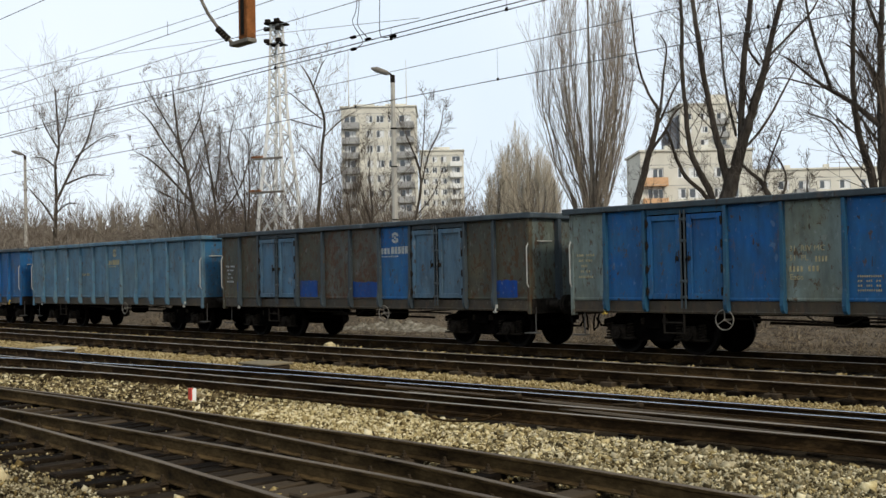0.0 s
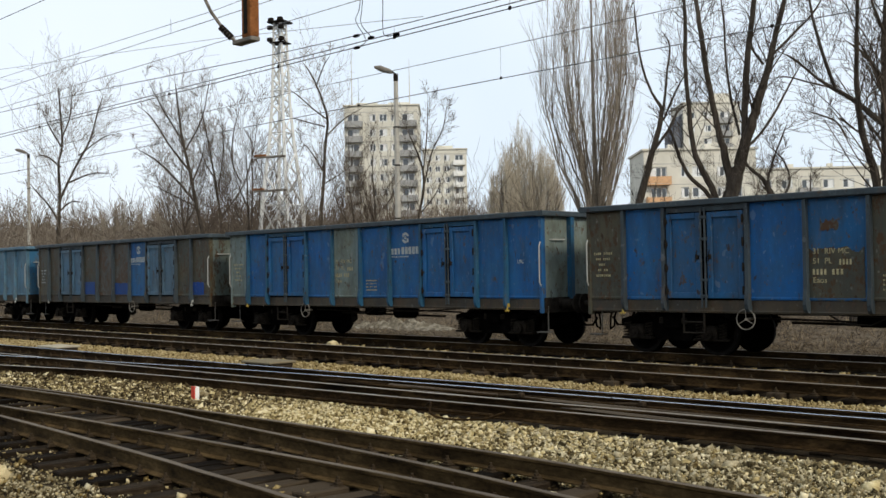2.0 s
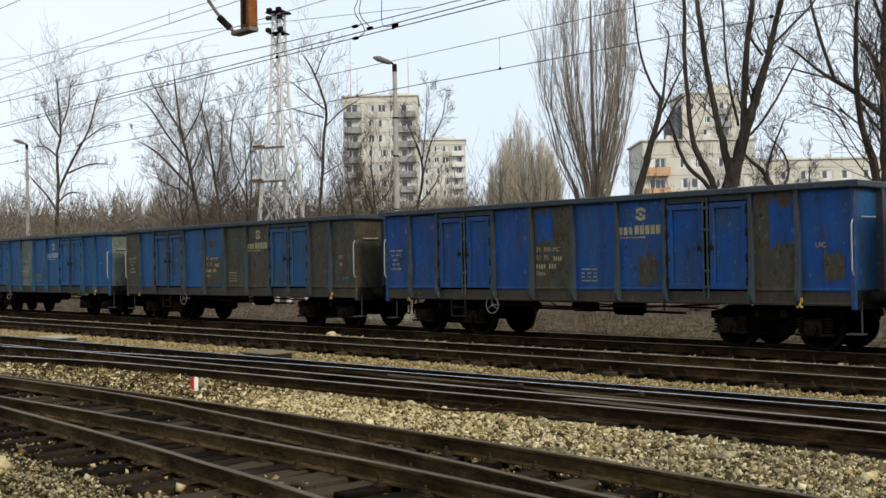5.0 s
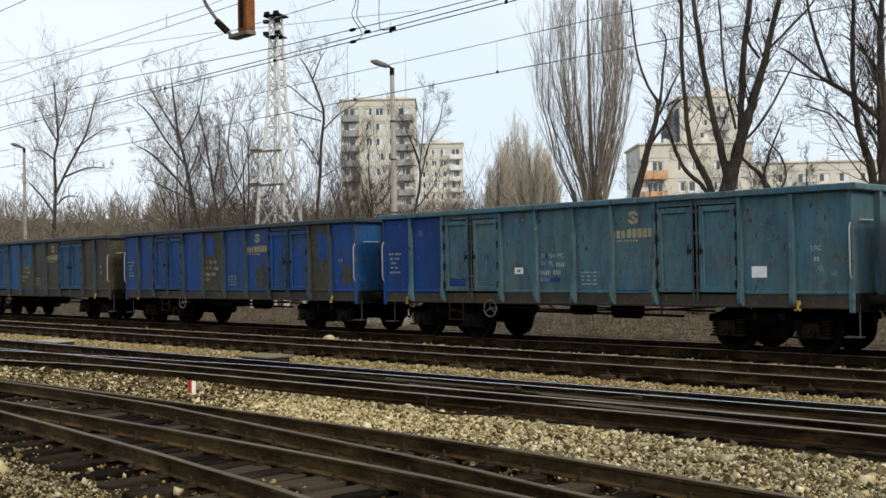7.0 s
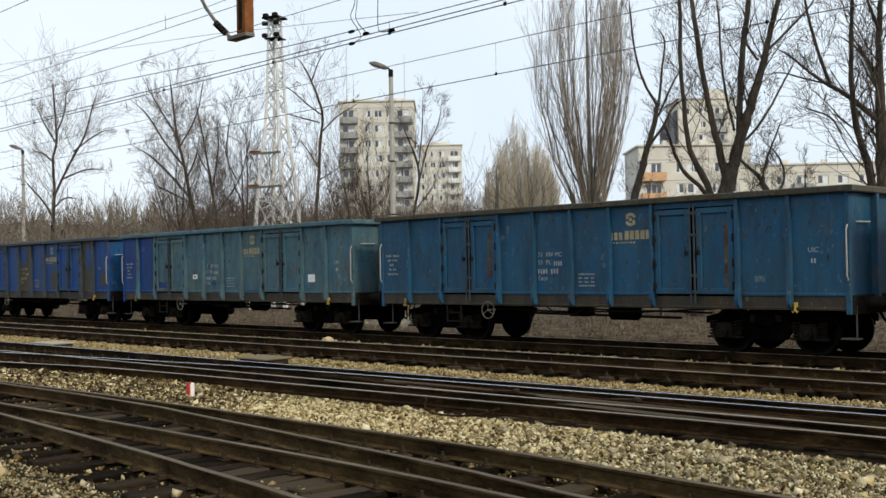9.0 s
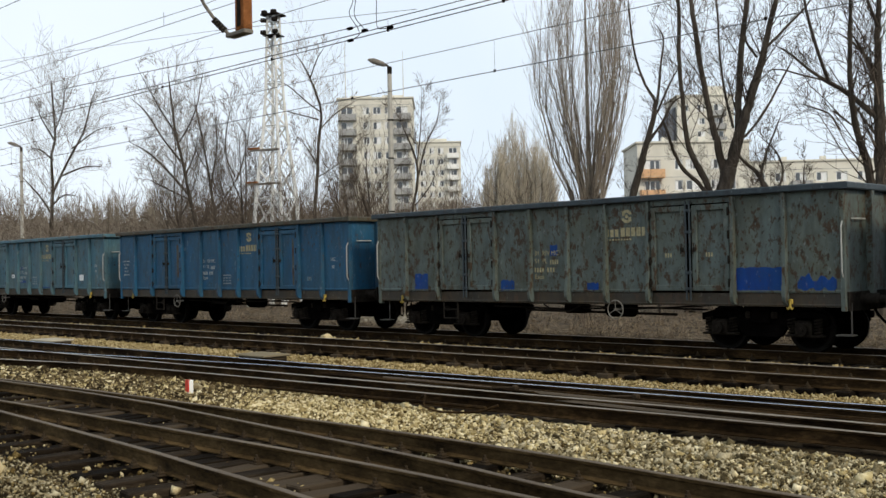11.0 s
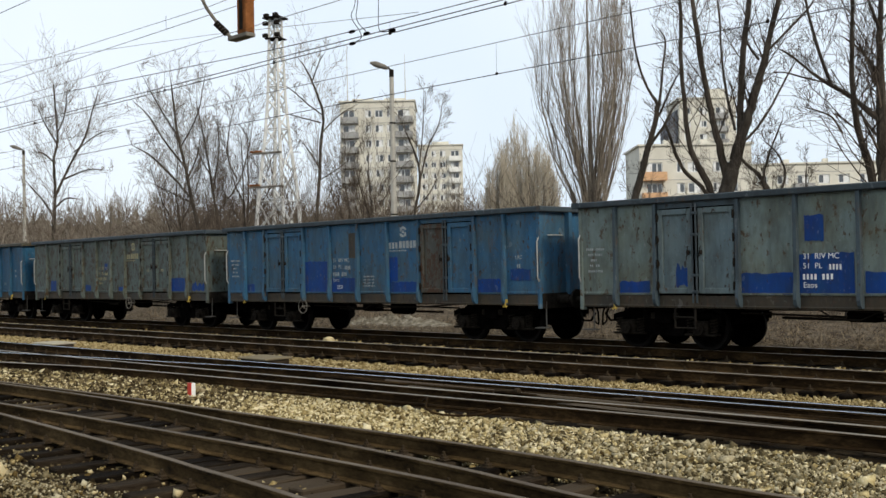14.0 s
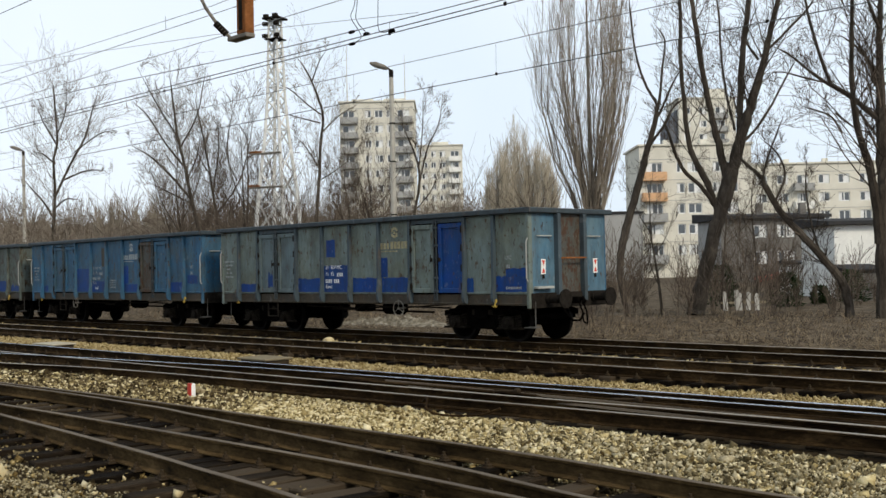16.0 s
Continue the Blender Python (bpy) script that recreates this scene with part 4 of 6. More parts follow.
def add_wagons():
    roy = P["royal"]
    k = coal_wagon("weathered grey-green coal wagon with royal blue patches", ["grey"] * 8, ["royal", "grey", "mist", "mist"], end="pale", end_bays=("pale", "rusty", "pale"), posts="slate", wheel_x=-4.5, letters=M_letter_y, shift=-0.06, badge=(-4.85, 2.80),
                   patches=[(-1.1, -0.08, 1.24, 1.62, roy), (-0.75, -0.1, 1.6, 1.8, roy), (-2.2, -1.95, 1.22, 1.58, roy), (-5.3, -4.38, 1.2, 1.62, roy), (-6.33, -5.45, 1.2, 1.62, roy), (-7.4, -6.5, 1.2, 1.98, roy), (-8.45, -7.5, 1.2, 1.62, roy), (-7.3, -6.98, 2.2, 2.7, roy), (-5.32, -5.1, 1.62, 2.15, roy), (-11.6, -10.75, 1.2, 1.48, roy), (-10.05, -9.62, 1.36, 1.80, roy, 0.12, -HALF - 0.031)],
                   writing=numbers(M_white, 1.84, tare=False) + ends(M_letter) + [("bars", -0.75, 1.3, [[(0, 0.5)]], M_letter, 0.06)])
    tail_lamps(k)
    coal_wagon("bright weathered blue coal wagon with royal patches", ["light"] * 8, ["light", "rusty", "light", "light"], rim="rim", end="light", posts="light", badge=(-4.85, 2.80),
               patches=[(-8.45, -7.5, 1.2, 2.1, roy), (-7.4, -6.55, 1.2, 1.62, roy), (-5.32, -4.4, 1.2, 1.5, roy), (-5.32, -5.05, 1.5, 2.15, roy), (-2.15, -1.3, 1.22, 1.55, roy), (-0.95, -0.3, 1.5, 1.78, roy), (-6.75, -6.5, 2.15, 2.85, P["sill"]), (-11.6, -11.2, 1.2, 1.45, roy)],
               writing=numbers(M_letter, 2.02) + ends(M_letter) + [("text", -7.2, 1.28, "2151", 0.14, M_white)])
    coal_wagon("dingy grey-olive coal wagon with old blue touch-ups", ["olive"] * 8, ["olive", "olive", "olive", "olive"], end="olive", posts="olive", letters=M_letter_y, style=CLOSE, badge=(-4.85, 2.80), wheel_x=-5.1,
               patches=[(-2.2, -1.2, 1.2, 1.68, roy), (-0.9, -0.15, 1.24, 1.5, roy, 0.16), (-11.4, -10.95, 1.2, 1.62, roy), (-8.35, -7.95, 1.2, 1.45, roy), (-5.9, -5.6, 1.2, 1.38, roy), (-6.9, -6.7, 2.0, 2.25, roy)],
               writing=numbers(M_letter_y, 1.98, tare=False) + [("bars", -3.9, 1.9, [[(0, 0.18)]], M_letter_y), ("bars", -2.9, 1.9, [[(0, 0.18)]], M_letter_y)])
    coal_wagon("plain mid-blue coal wagon with rusty door edges", ["dark"] * 8, ["dark"] * 4, rim="brown", end="dark", posts="dark", letters=M_letter_y, style=CLOSE, badge=(-4.85, 2.80),
               patches=[(-2.55, -2.42, 1.3, 2.7, P["rusty"], 0.12, -HALF - 0.067), (-8.85, -8.7, 1.6, 2.7, P["rusty"], 0.12, -HALF - 0.067)],
               writing=numbers(M_letter, 2.02) + ends(M_letter) + [("plate", -1.9, 1.45, 0.22, 0.12, P["pale"])])
    coal_wagon("grey-teal coal wagon with royal blue front bays", ["teal"] * 6 + ["royal", "royal"], ["teal"] * 4, rim="teal", end="teal", posts="teal", letters=M_letter_y, style=CLOSE, shift=0.04, badge=(-4.85, 2.80),
               patches=[(-7.3, -6.8, 1.42, 1.52, roy), (-5.3, -4.5, 1.2, 1.26, roy), (-10.45, -9.75, 1.3, 1.55, roy, 0.06, -HALF - 0.031), (-7.2, -7.08, 1.97, 2.08, roy)],
               writing=numbers(M_letter, 1.95) + ends(M_letter) + [("plate", -2.02, 1.5, 0.32, 0.22, M_white, "blank white placard"), ("plate", -8.1, 1.62, 0.26, 0.15, M_white), ("bars", -8.02, 1.66, [[(0, 0.12)]], M_black, 0.07)])
    coal_wagon("cobalt blue coal wagon with faded brown fields", ["cobalt", "brown", "cobalt", "cobalt", "brown", "cobalt", "cobalt", "cobalt"], ["cobalt"] * 4, end="blue", posts="rim", letters=M_letter_y, shift=0.12, badge=(-4.85, 2.80),
               patches=[(-1.8, -1.2, 2.1, 3.0, P["cobalt"], 0.25), (-7.35, -6.9, 2.3, 3.0, P["cobalt"], 0.2), (-4.9, -4.5, 1.3, 2.0, P["brown"], 0.2), (-0.6, -0.2, 1.4, 2.0, P["brown"], 0.2)],
               writing=numbers(M_letter_y, 2.02) + [("bars", -12.6, 2.15, SMALL, M_letter_y, 0.05, 0.07), ("text", -0.78, 1.98, "UIC", 0.13, M_letter_y)])
    coal_wagon("blue coal wagon with faded brown rear half", ["brown", "brown", "brown", "brown", "mid", "blue", "blue", "brown"], ["mid"] * 4, end="brown", posts="rim", letters=M_letter_y, shift=0.11, badge=(-4.85, 2.80),
               patches=[(-7.4, -6.5, 1.2, 2.15, P["brown"], 0.1), (-7.2, -6.9, 2.5, 2.7, P["rusty"], 0.1)],
               writing=numbers(M_letter_y, 2.02) + ends(M_letter_y) + [("plate", -0.6, 1.42, 0.26, 0.07, P["light"])])
    coal_wagon("blue coal wagon with one bare grey bay", ["blue", "blue", "blue", "blue", "grey", "blue", "blue", "grey"], ["blue"] * 4, end="grey", posts="dark", badge=(-4.85, 2.75),
               writing=numbers(M_letter_y, 2.1) + [("bars", -12.6, 2.15, SMALL, M_letter_y, 0.05, 0.07), ("text", -0.78, 1.98, "UIC", 0.13, M_letter)])
    coal_wagon("scorched brown coal wagon with blue patches and pale doors", ["brown", "brown", "blue", "rusty", "rusty", "brown", "brown", "brown"], ["door"] * 4, end="olive", posts="rim", hooks=M_pipe, badge=(-4.85, 2.80), wheel_x=-5.1,
               patches=[(-1.1, -0.4, 1.22, 1.65, roy), (-6.35, -5.45, 1.2, 1.65, roy), (-8.4, -7.7, 1.2, 1.7, roy), (-11.9, -11.7, 1.25, 1.7, roy)],
               writing=[("bars", -12.6, 2.15, SMALL, M_letter, 0.05, 0.07)])
    coal_wagon("pale grey-blue coal wagon with ribbed sides and no doors", ["pale"] * 12, [], rim="pale", end="light", posts="pale", hooks=M_pipe, doors=False, wheel_x=-5.1, badge=(-5.87, 2.80), letters=M_letter_y, writing=[("bars", -8.4, 2.0, NUMBER, M_letter_y)])
    coal_wagon("plain blue coal wagon near the head of the train", ["blue"] * 8, ["blue"] * 4, end="blue", posts="blue", writing=numbers(M_letter))


def tail_lamps(w):
    """Red and white end-of-train plates on the last wagon."""
    for y in (-1.0, 1.02):
        p = part("tail_plate", Geo().cbox(0, 0.012, -0.085, 0.085, 0, 0.36, 0.004), M_white, w, "white plate with two red triangles", at=(0.02, y, 1.64))
        g = Geo()
        for a, b in ((0.03, 0.165), (0.33, 0.195)):
            g.add([(0.014, -0.06, a), (0.014, 0.06, a), (0.014, 0, b)], [(0, 1, 2)])
        part("red_triangle", g, M_red, p)
        part("plate_bracket", Geo().cbox(-0.01, 0.02, -0.03, 0.03, -0.1, 0.0, 0.004), M_iron, p)
    part("crossbar", Geo().tube([(0, -0.45, 0), (0.07, -0.42, 0), (0.07, 0.42, 0), (0, 0.45, 0)], 0.022, 6), M_rust, w, at=(0.14, 0, 2.02))
    part("end_shelf", Geo().cbox(0.0, 0.16, -1.35, -0.75, 1.30, 1.36, 0.01), M_pipe, w)


def rear_end(t):
    """Where the rear end of the last wagon stands."""
    return 96.15 - 6.855 * t - 0.010 * t * t


def motions():
    for i, (w, shift) in enumerate(WAGONS):
        walk(w, [(0.5 * k, pose(rear_end(0.5 * k) - PITCH * i + shift, TRAIN_Y, 0)) for k in range(33)])
    for wh, x, start in WHEELS:
        rows = []
        for k in range(241):
            t = k / 15
            rows.append((t, pose(x, 0, 0.46, 0, start + math.degrees((rear_end(t) - rear_end(0)) / 0.46), 0)))
        walk(wh, rows)


TRAIN_Y = 20.41
add_wagons()


# ---- trees ----
class Twigs:
    """Many thin tapered three- or four-sided sticks, joined in one mesh."""

    def __init__(self):
        self.v, self.f = [], []

    def stick(self, a, b, ra, rb, sides=3):
        d = b - a
        if d.length < 1e-5:
            return
        d = d.normalized()
        u = d.cross(Vector((0.3, 0.9, 0.2)) if abs(d.z) > 0.7 else Vector((0, 0, 1))).normalized()
        w = d.cross(u)
        o = len(self.v)
        for p, r in ((a, ra), (b, rb)):
            for k in range(sides):
                t = 2 * math.pi * k / sides
                self.v.append(tuple(p + (u * math.cos(t) + w * math.sin(t)) * r))
        for k in range(sides):
            j = (k + 1) % sides
            self.f.append((o + k, o + j, o + sides + j, o + sides + k))

    def mesh(self, name, mat):
        me = bpy.data.meshes.new(name)
        me.from_pydata(self.v, [], self.f)
        me.materials.append(mat)
        return me


def bend(rng, d, amount):
    return (d + Vector((rng.gauss(0, amount), rng.gauss(0, amount), rng.gauss(0, amount)))).normalized()


def sprout(rng, tw, p, d, length, r, level, lift, spread, step=4, thin=0.006, wob=0.085):
    """A branch with its own side branches."""
    n = step if level else 3
    seg = length / n
    for i in range(n):
        d = bend(rng, d + Vector((0, 0, lift * 0.14)), wob)
        q = p + d * seg
        r2 = max(thin, r * (1 - 0.8 / n))
        tw.stick(p, q, r, r2, 4 if r > 0.04 else 3)
        if level > 0 and (i or level > 1):
            for _ in range(2 if rng.random() < 0.5 else 1):
                a = rng.uniform(0, 2 * math.pi)
                side = d.cross(Vector((math.cos(a), math.sin(a), 0.3))).normalized()
                nd = (d * (1 - spread) + side * spread + Vector((0, 0, lift * 0.25))).normalized()
                sprout(rng, tw, p.lerp(q, rng.random()), nd, length * rng.uniform(0.42, 0.74), max(thin, r2 * 0.55), level - 1, lift, spread, step, thin, wob)
        p, r = q, r2


def bare_tree(label, at, limbs, seed, twig, bark=None, level=2, every=0.9, reach=0.32, lift=0.6, spread=0.55, group="", turn=radians(45.09), from_height=1.5, depth=0.35, fine=1.0, thin=0.006, stout=0.72):
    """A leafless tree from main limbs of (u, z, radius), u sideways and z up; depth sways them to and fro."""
    rng = random.Random(seed)
    ob = thing("tree", label, "tree", group, at=at, turn=turn)
    g, tw = Geo(), Twigs()
    first = True
    for limb in limbs:
        sway = rng.uniform(-1, 1) * depth
        pts = []
        length = sum(math.hypot(b[0] - a[0], b[1] - a[1]) for a, b in zip(limb, limb[1:]))
        run = 0.0
        for i, (u, z, r) in enumerate(limb):
            if i:
                run += math.hypot(u - limb[i - 1][0], z - limb[i - 1][1])
            pts.append(Vector((u, 0 if first else sway * run, z)))
        line = spline(pts, 5)
        rs = []
        for k in range(len(line)):
            f = k / 5
            i = min(int(f), len(limb) - 2)
            rs.append(stout * (limb[i][2] * (1 - (f - i)) + limb[i + 1][2] * (f - i)) * rng.uniform(0.94, 1.06))
        if limb[-1][2] < 0.06:
            for k in range(1, 5):
                rs[-k] *= (k - 0.7) / 4.3
        jit = [p + Vector((rng.gauss(0, 1), rng.gauss(0, 1), 0)) * min(0.02, 0.10 * r) for p, r in zip(line, rs)]
        jit[0] = line[0]
        g.tube(jit, rs, 8)
        total = sum((b - a).length for a, b in zip(line, line[1:]))
        s, nxt = 0.0, 0.0
        for k in range(len(line) - 1):
            a, b = line[k], line[k + 1]
            L = (b - a).length
            while nxt < s + L:
                f = (nxt - s) / max(L, 1e-6)
                p = a.lerp(b, f)
                if p.z > from_height and nxt > 0.12 * total:
                    d = (b - a).normalized()
                    w = rng.uniform(0, 2 * math.pi)
                    side = d.cross(Vector((math.cos(w), math.sin(w), 0.2))).normalized()
                    nd = (d * (1 - spread) + side * spread + Vector((0, 0, lift * 0.4))).normalized()
                    ln = reach * total * rng.uniform(0.5, 1.15) * (1 - 0.6 * nxt / total)
                    sprout(rng, tw, p, nd, max(0.6, ln), max(0.014, rs[k] * 0.34) * fine, level, lift, spread, 4, thin)
                nxt += every * rng.uniform(0.6, 1.4)
            s += L
        first = False
    part("trunk", g, bark or M_bark, ob)
    part("crown", tw.mesh("crown", twig), twig, ob)
    return ob


def flame_poplar(label, at, height, wide, stems, seed, twig, thin, group="", low=0.16, twigs=2):
    """A leafless poplar: many stems leave the trunk low down, bow outwards and rise side by side to a flame-shaped outline."""
    rng = random.Random(seed)
    ob = thing("poplar_tree", label, "tree", group, at=at)
    g, tw = Geo(), Twigs()
    g.tube([(0, 0, -0.1), (0.06, 0, height * 0.2), (-0.06, 0.05, height * 0.55), (0, 0, height * 0.97)], [0.011 * height, 0.008 * height, 0.0035 * height, 0.01], 8)

    def reach(z):
        return wide * float(np.interp(z / height, [0, low, 0.34, 0.56, 0.78, 0.92, 1.02], [0.30, 0.60, 0.88, 1.0, 0.88, 0.62, 0.2]))
    for _ in range(stems):
        a, f = rng.uniform(0, 2 * math.pi), rng.random() ** 0.6
        z0 = height * rng.uniform(0.05, 0.34) * (1.1 - 0.5 * f)
        z1 = z0 + (height * (1.02 - 0.30 * f) - z0) * rng.uniform(0.7, 1.0)
        r0 = rng.uniform(0.0020, 0.0044) * height
        last, n, wob = None, 10, rng.uniform(-0.25, 0.25)
        for k in range(n + 1):
            z = z0 + (z1 - z0) * k / n
            r = f * reach(z) * smooth(-0.1, 0.42, (z - z0) / height)
            b = a + wob * k / n
            q = Vector((r * math.cos(b) + rng.gauss(0, 0.05), r * math.sin(b) + rng.gauss(0, 0.05), z))
            if last is not None:
                tw.stick(last, q, max(thin, r0 * (1 - (k - 1) / n)), max(thin, r0 * (1 - k / n)), 4)
                for _ in range(twigs if k > 2 else 1):
                    c = rng.uniform(0, 2 * math.pi)
                    d = ((q - last).normalized() + Vector((math.cos(c) * 0.38, math.sin(c) * 0.38, 0.25))).normalized()
                    sprout(rng, tw, last.lerp(q, rng.random()), d, height * rng.uniform(0.05, 0.12), max(thin, 0.0007 * height), 1, 0.9, 0.28, 4, thin, 0.06)
            last = q
    part("trunk", g, twig, ob)
    part("crown", tw.mesh("crown", twig), twig, ob)
    return ob


def thicket(name, label, spots, seed, mat, thin=0.012, stems=4, level=2, lift=0.7, spread=0.45):
    """Tangled bare brushwood that nobody could count."""
    rng = random.Random(seed)
    tw = Twigs()
    for x, y, h in spots:
        z = ground_height(x, y)
        for _ in range(stems):
            a = rng.uniform(0, 2 * math.pi)
            d = Vector((math.cos(a) * 0.25, math.sin(a) * 0.25, 1)).normalized()
            w = 0.12 * h
            sprout(rng, tw, Vector((x + rng.uniform(-w, w), y + rng.uniform(-w, w), z)), d, h * rng.uniform(0.6, 1.0), thin * 2.5, level, lift, spread, 4, thin)
    return tagged(new(name, tw.mesh(name, mat)), label, "brushwood", kind="stuff")


def wood_mass():
    """The closed body of the far woods, a lumpy ridge of massed twigs behind the single stems."""
    g, n, rows = Geo(), 240, 7
    for i in range(n + 1):
        off = -98.0 + 112.0 * i / n
        top = 11.6 + 1.8 * noise.noise((off * 0.06, 1.7, 0)) + 1.5 * noise.noise((off * 0.35, 5.1, 0)) + 0.9 * noise.noise((off * 1.7, 8.2, 0))
        for k in range(rows + 1):
            f = k / rows
            lump = 1.6 * noise.noise((off * 0.5, f * 4.0, 3.0)) + 0.7 * noise.noise((off * 1.9, f * 9.0, 6.0))
            x, y = place(off, 207.0 + 7.0 * f * f + lump)
            g.v.append((x, y, -0.4 + (top + 0.4) * f))
    for i in range(n):
        for k in range(rows):
            a = i * (rows + 1) + k
            g.f.append((a, a + rows + 1, a + rows + 2, a + 1))
            g.s.append(0)
    return tagged(part("wood_mass", g, M_wood, None), "dense brown mass of distant bare woods", "woods", kind="stuff")


def place(off, z):
    """A spot given by metres to the side of the middle line of sight and metres along it."""
    a = radians(45.09)
    return (-math.sin(a) * z + math.cos(a) * off, math.cos(a) * z + math.sin(a) * off)


def ground_at(off, z):
    x, y = place(off, z)
    return (x, y, ground_height(x, y) - 0.03)


BIG = [[(0.0, 0.0, 0.425), (0.29, 1.24, 0.34), (0.66, 2.51, 0.319), (0.94, 3.57, 0.33), (1.34, 4.84, 0.362), (1.53, 5.69, 0.362)],
       [(0.99, 3.89, 0.181), (0.47, 5.24, 0.16), (-0.01, 6.32, 0.128), (-0.18, 8.07, 0.106), (-0.27, 9.79, 0.096), (-0.22, 11.5, 0.085), (-0.31, 13.22, 0.053), (-0.36, 14.73, 0.032)],
       [(1.3, 5.27, 0.213), (0.98, 6.77, 0.16), (0.64, 8.38, 0.138), (0.38, 10.2, 0.128), (0.17, 11.92, 0.106), (-0.04, 13.65, 0.064), (-0.13, 15.15, 0.032)],
       [(1.52, 5.47, 0.319), (1.87, 6.75, 0.255), (2.23, 8.02, 0.213), (2.63, 9.41, 0.17), (2.87, 10.58, 0.138), (3.2, 11.86, 0.106), (3.63, 13.35, 0.064), (3.93, 14.85, 0.032)],
       [(1.83, 6.54, 0.16), (1.85, 8.24, 0.149), (1.92, 9.96, 0.138), (2.11, 11.67, 0.117), (2.22, 13.38, 0.074), (2.43, 14.88, 0.032)],
       [(1.67, 6.97, 0.064), (1.49, 8.47, 0.064), (1.45, 9.97, 0.053), (1.53, 11.68, 0.053), (1.44, 13.18, 0.032)],
       [(1.91, 6.43, 0.064), (2.63, 7.12, 0.064), (3.29, 8.0, 0.053), (4.07, 9.23, 0.043), (4.61, 10.01, 0.021)],
       [(2.72, 9.72, 0.064), (3.64, 10.61, 0.053), (4.57, 11.62, 0.043), (5.02, 12.68, 0.021)],
       [(2.63, 9.62, 0.064), (2.31, 10.27, 0.053), (2.16, 11.24, 0.043)],
       [(0.87, 4.1, 0.117), (0.29, 4.86, 0.106), (-0.33, 5.41, 0.096), (-0.7, 6.12, 0.085), (-0.98, 6.91, 0.064), (-1.3, 7.5, 0.053)]]
SLANT = [[(0.0, 0.0, 0.106), (-0.29, 1.52, 0.149), (-0.15, 2.79, 0.191), (0.22, 4.06, 0.191), (0.59, 5.33, 0.17), (0.9, 6.39, 0.138), (1.2, 7.41, 0.117), (1.28, 8.05, 0.085)],
         [(1.2, 7.41, 0.064), (1.43, 8.31, 0.064), (1.59, 9.37, 0.053), (1.79, 10.55, 0.043), (1.42, 11.31, 0.032)],
         [(1.28, 7.99, 0.074), (0.81, 8.79, 0.064), (0.49, 9.82, 0.053), (0.31, 11.11, 0.043), (0.21, 12.4, 0.032)],
         [(0.96, 6.44, 0.074), (1.45, 7.13, 0.064), (1.85, 7.87, 0.053), (2.41, 8.2, 0.032)],
         [(1.33, 7.56, 0.053), (1.78, 8.62, 0.043), (2.27, 9.53, 0.032)]]
EDGE = [[(0.0, 0.0, 0.279), (0.06, 2.14, 0.261), (0.14, 4.37, 0.242), (0.14, 6.43, 0.242), (0.15, 8.11, 0.168), (0.16, 9.61, 0.13), (0.33, 11.67, 0.074), (0.45, 13.37, 0.028)],
        [(-0.04, 2.51, 0.205), (-0.3, 3.82, 0.186), (-0.64, 4.95, 0.168), (-1.13, 6.08, 0.13), (-1.44, 7.21, 0.112), (-1.6, 8.34, 0.093), (-1.71, 9.65, 0.074), (-1.82, 10.97, 0.056), (-1.94, 12.29, 0.028)],
        [(0.07, 6.58, 0.13), (-0.36, 7.0, 0.112), (-0.95, 7.54, 0.093), (-1.53, 7.92, 0.074), (-2.08, 8.38, 0.056), (-2.63, 8.92, 0.047), (-3.21, 9.27, 0.028)],
        [(-1.5, 7.77, 0.074), (-2.03, 8.91, 0.065), (-2.45, 10.04, 0.056), (-2.68, 10.99, 0.037), (-2.84, 11.93, 0.019)],
        [(0.29, 7.74, 0.065), (-0.36, 8.59, 0.056), (-0.87, 9.07, 0.047), (-1.45, 9.42, 0.028)],
        [(0.23, 9.42, 0.084), (-0.16, 10.18, 0.065), (-0.48, 10.94, 0.047), (-0.64, 11.88, 0.028)],
        [(-1.17, 6.18, 0.047), (-1.57, 6.69, 0.037), (-2.12, 6.89, 0.037), (-2.73, 7.05, 0.019)],
        [(-1.38, 6.83, 0.037), (-0.6, 6.35, 0.037), (0.06, 6.21, 0.028)],
        [(-1.53, 7.81, 0.037), (-2.42, 8.07, 0.037), (-3.07, 8.26, 0.028), (-3.73, 8.19, 0.019)]]
LEAN = [[(0.0, 0.0, 0.22), (0.0, 0.54, 0.191), (-0.21, 1.25, 0.182), (-0.73, 1.95, 0.172), (-1.39, 2.73, 0.163), (-2.07, 3.46, 0.144), (-2.52, 4.18, 0.124), (-2.89, 4.88, 0.096), (-3.36, 5.31, 0.067), (-3.69, 5.74, 0.038)],
        [(-2.25, 3.65, 0.057), (-2.8, 4.53, 0.057), (-2.74, 5.29, 0.048), (-2.41, 6.25, 0.038), (-2.12, 7.01, 0.019)],
        [(-2.39, 4.04, 0.057), (-1.99, 4.89, 0.048), (-2.2, 5.67, 0.038), (-2.85, 6.35, 0.029)],
        [(-0.86, 2.09, 0.057), (-1.12, 3.15, 0.048), (-1.23, 4.49, 0.038), (-1.09, 5.64, 0.019)]]
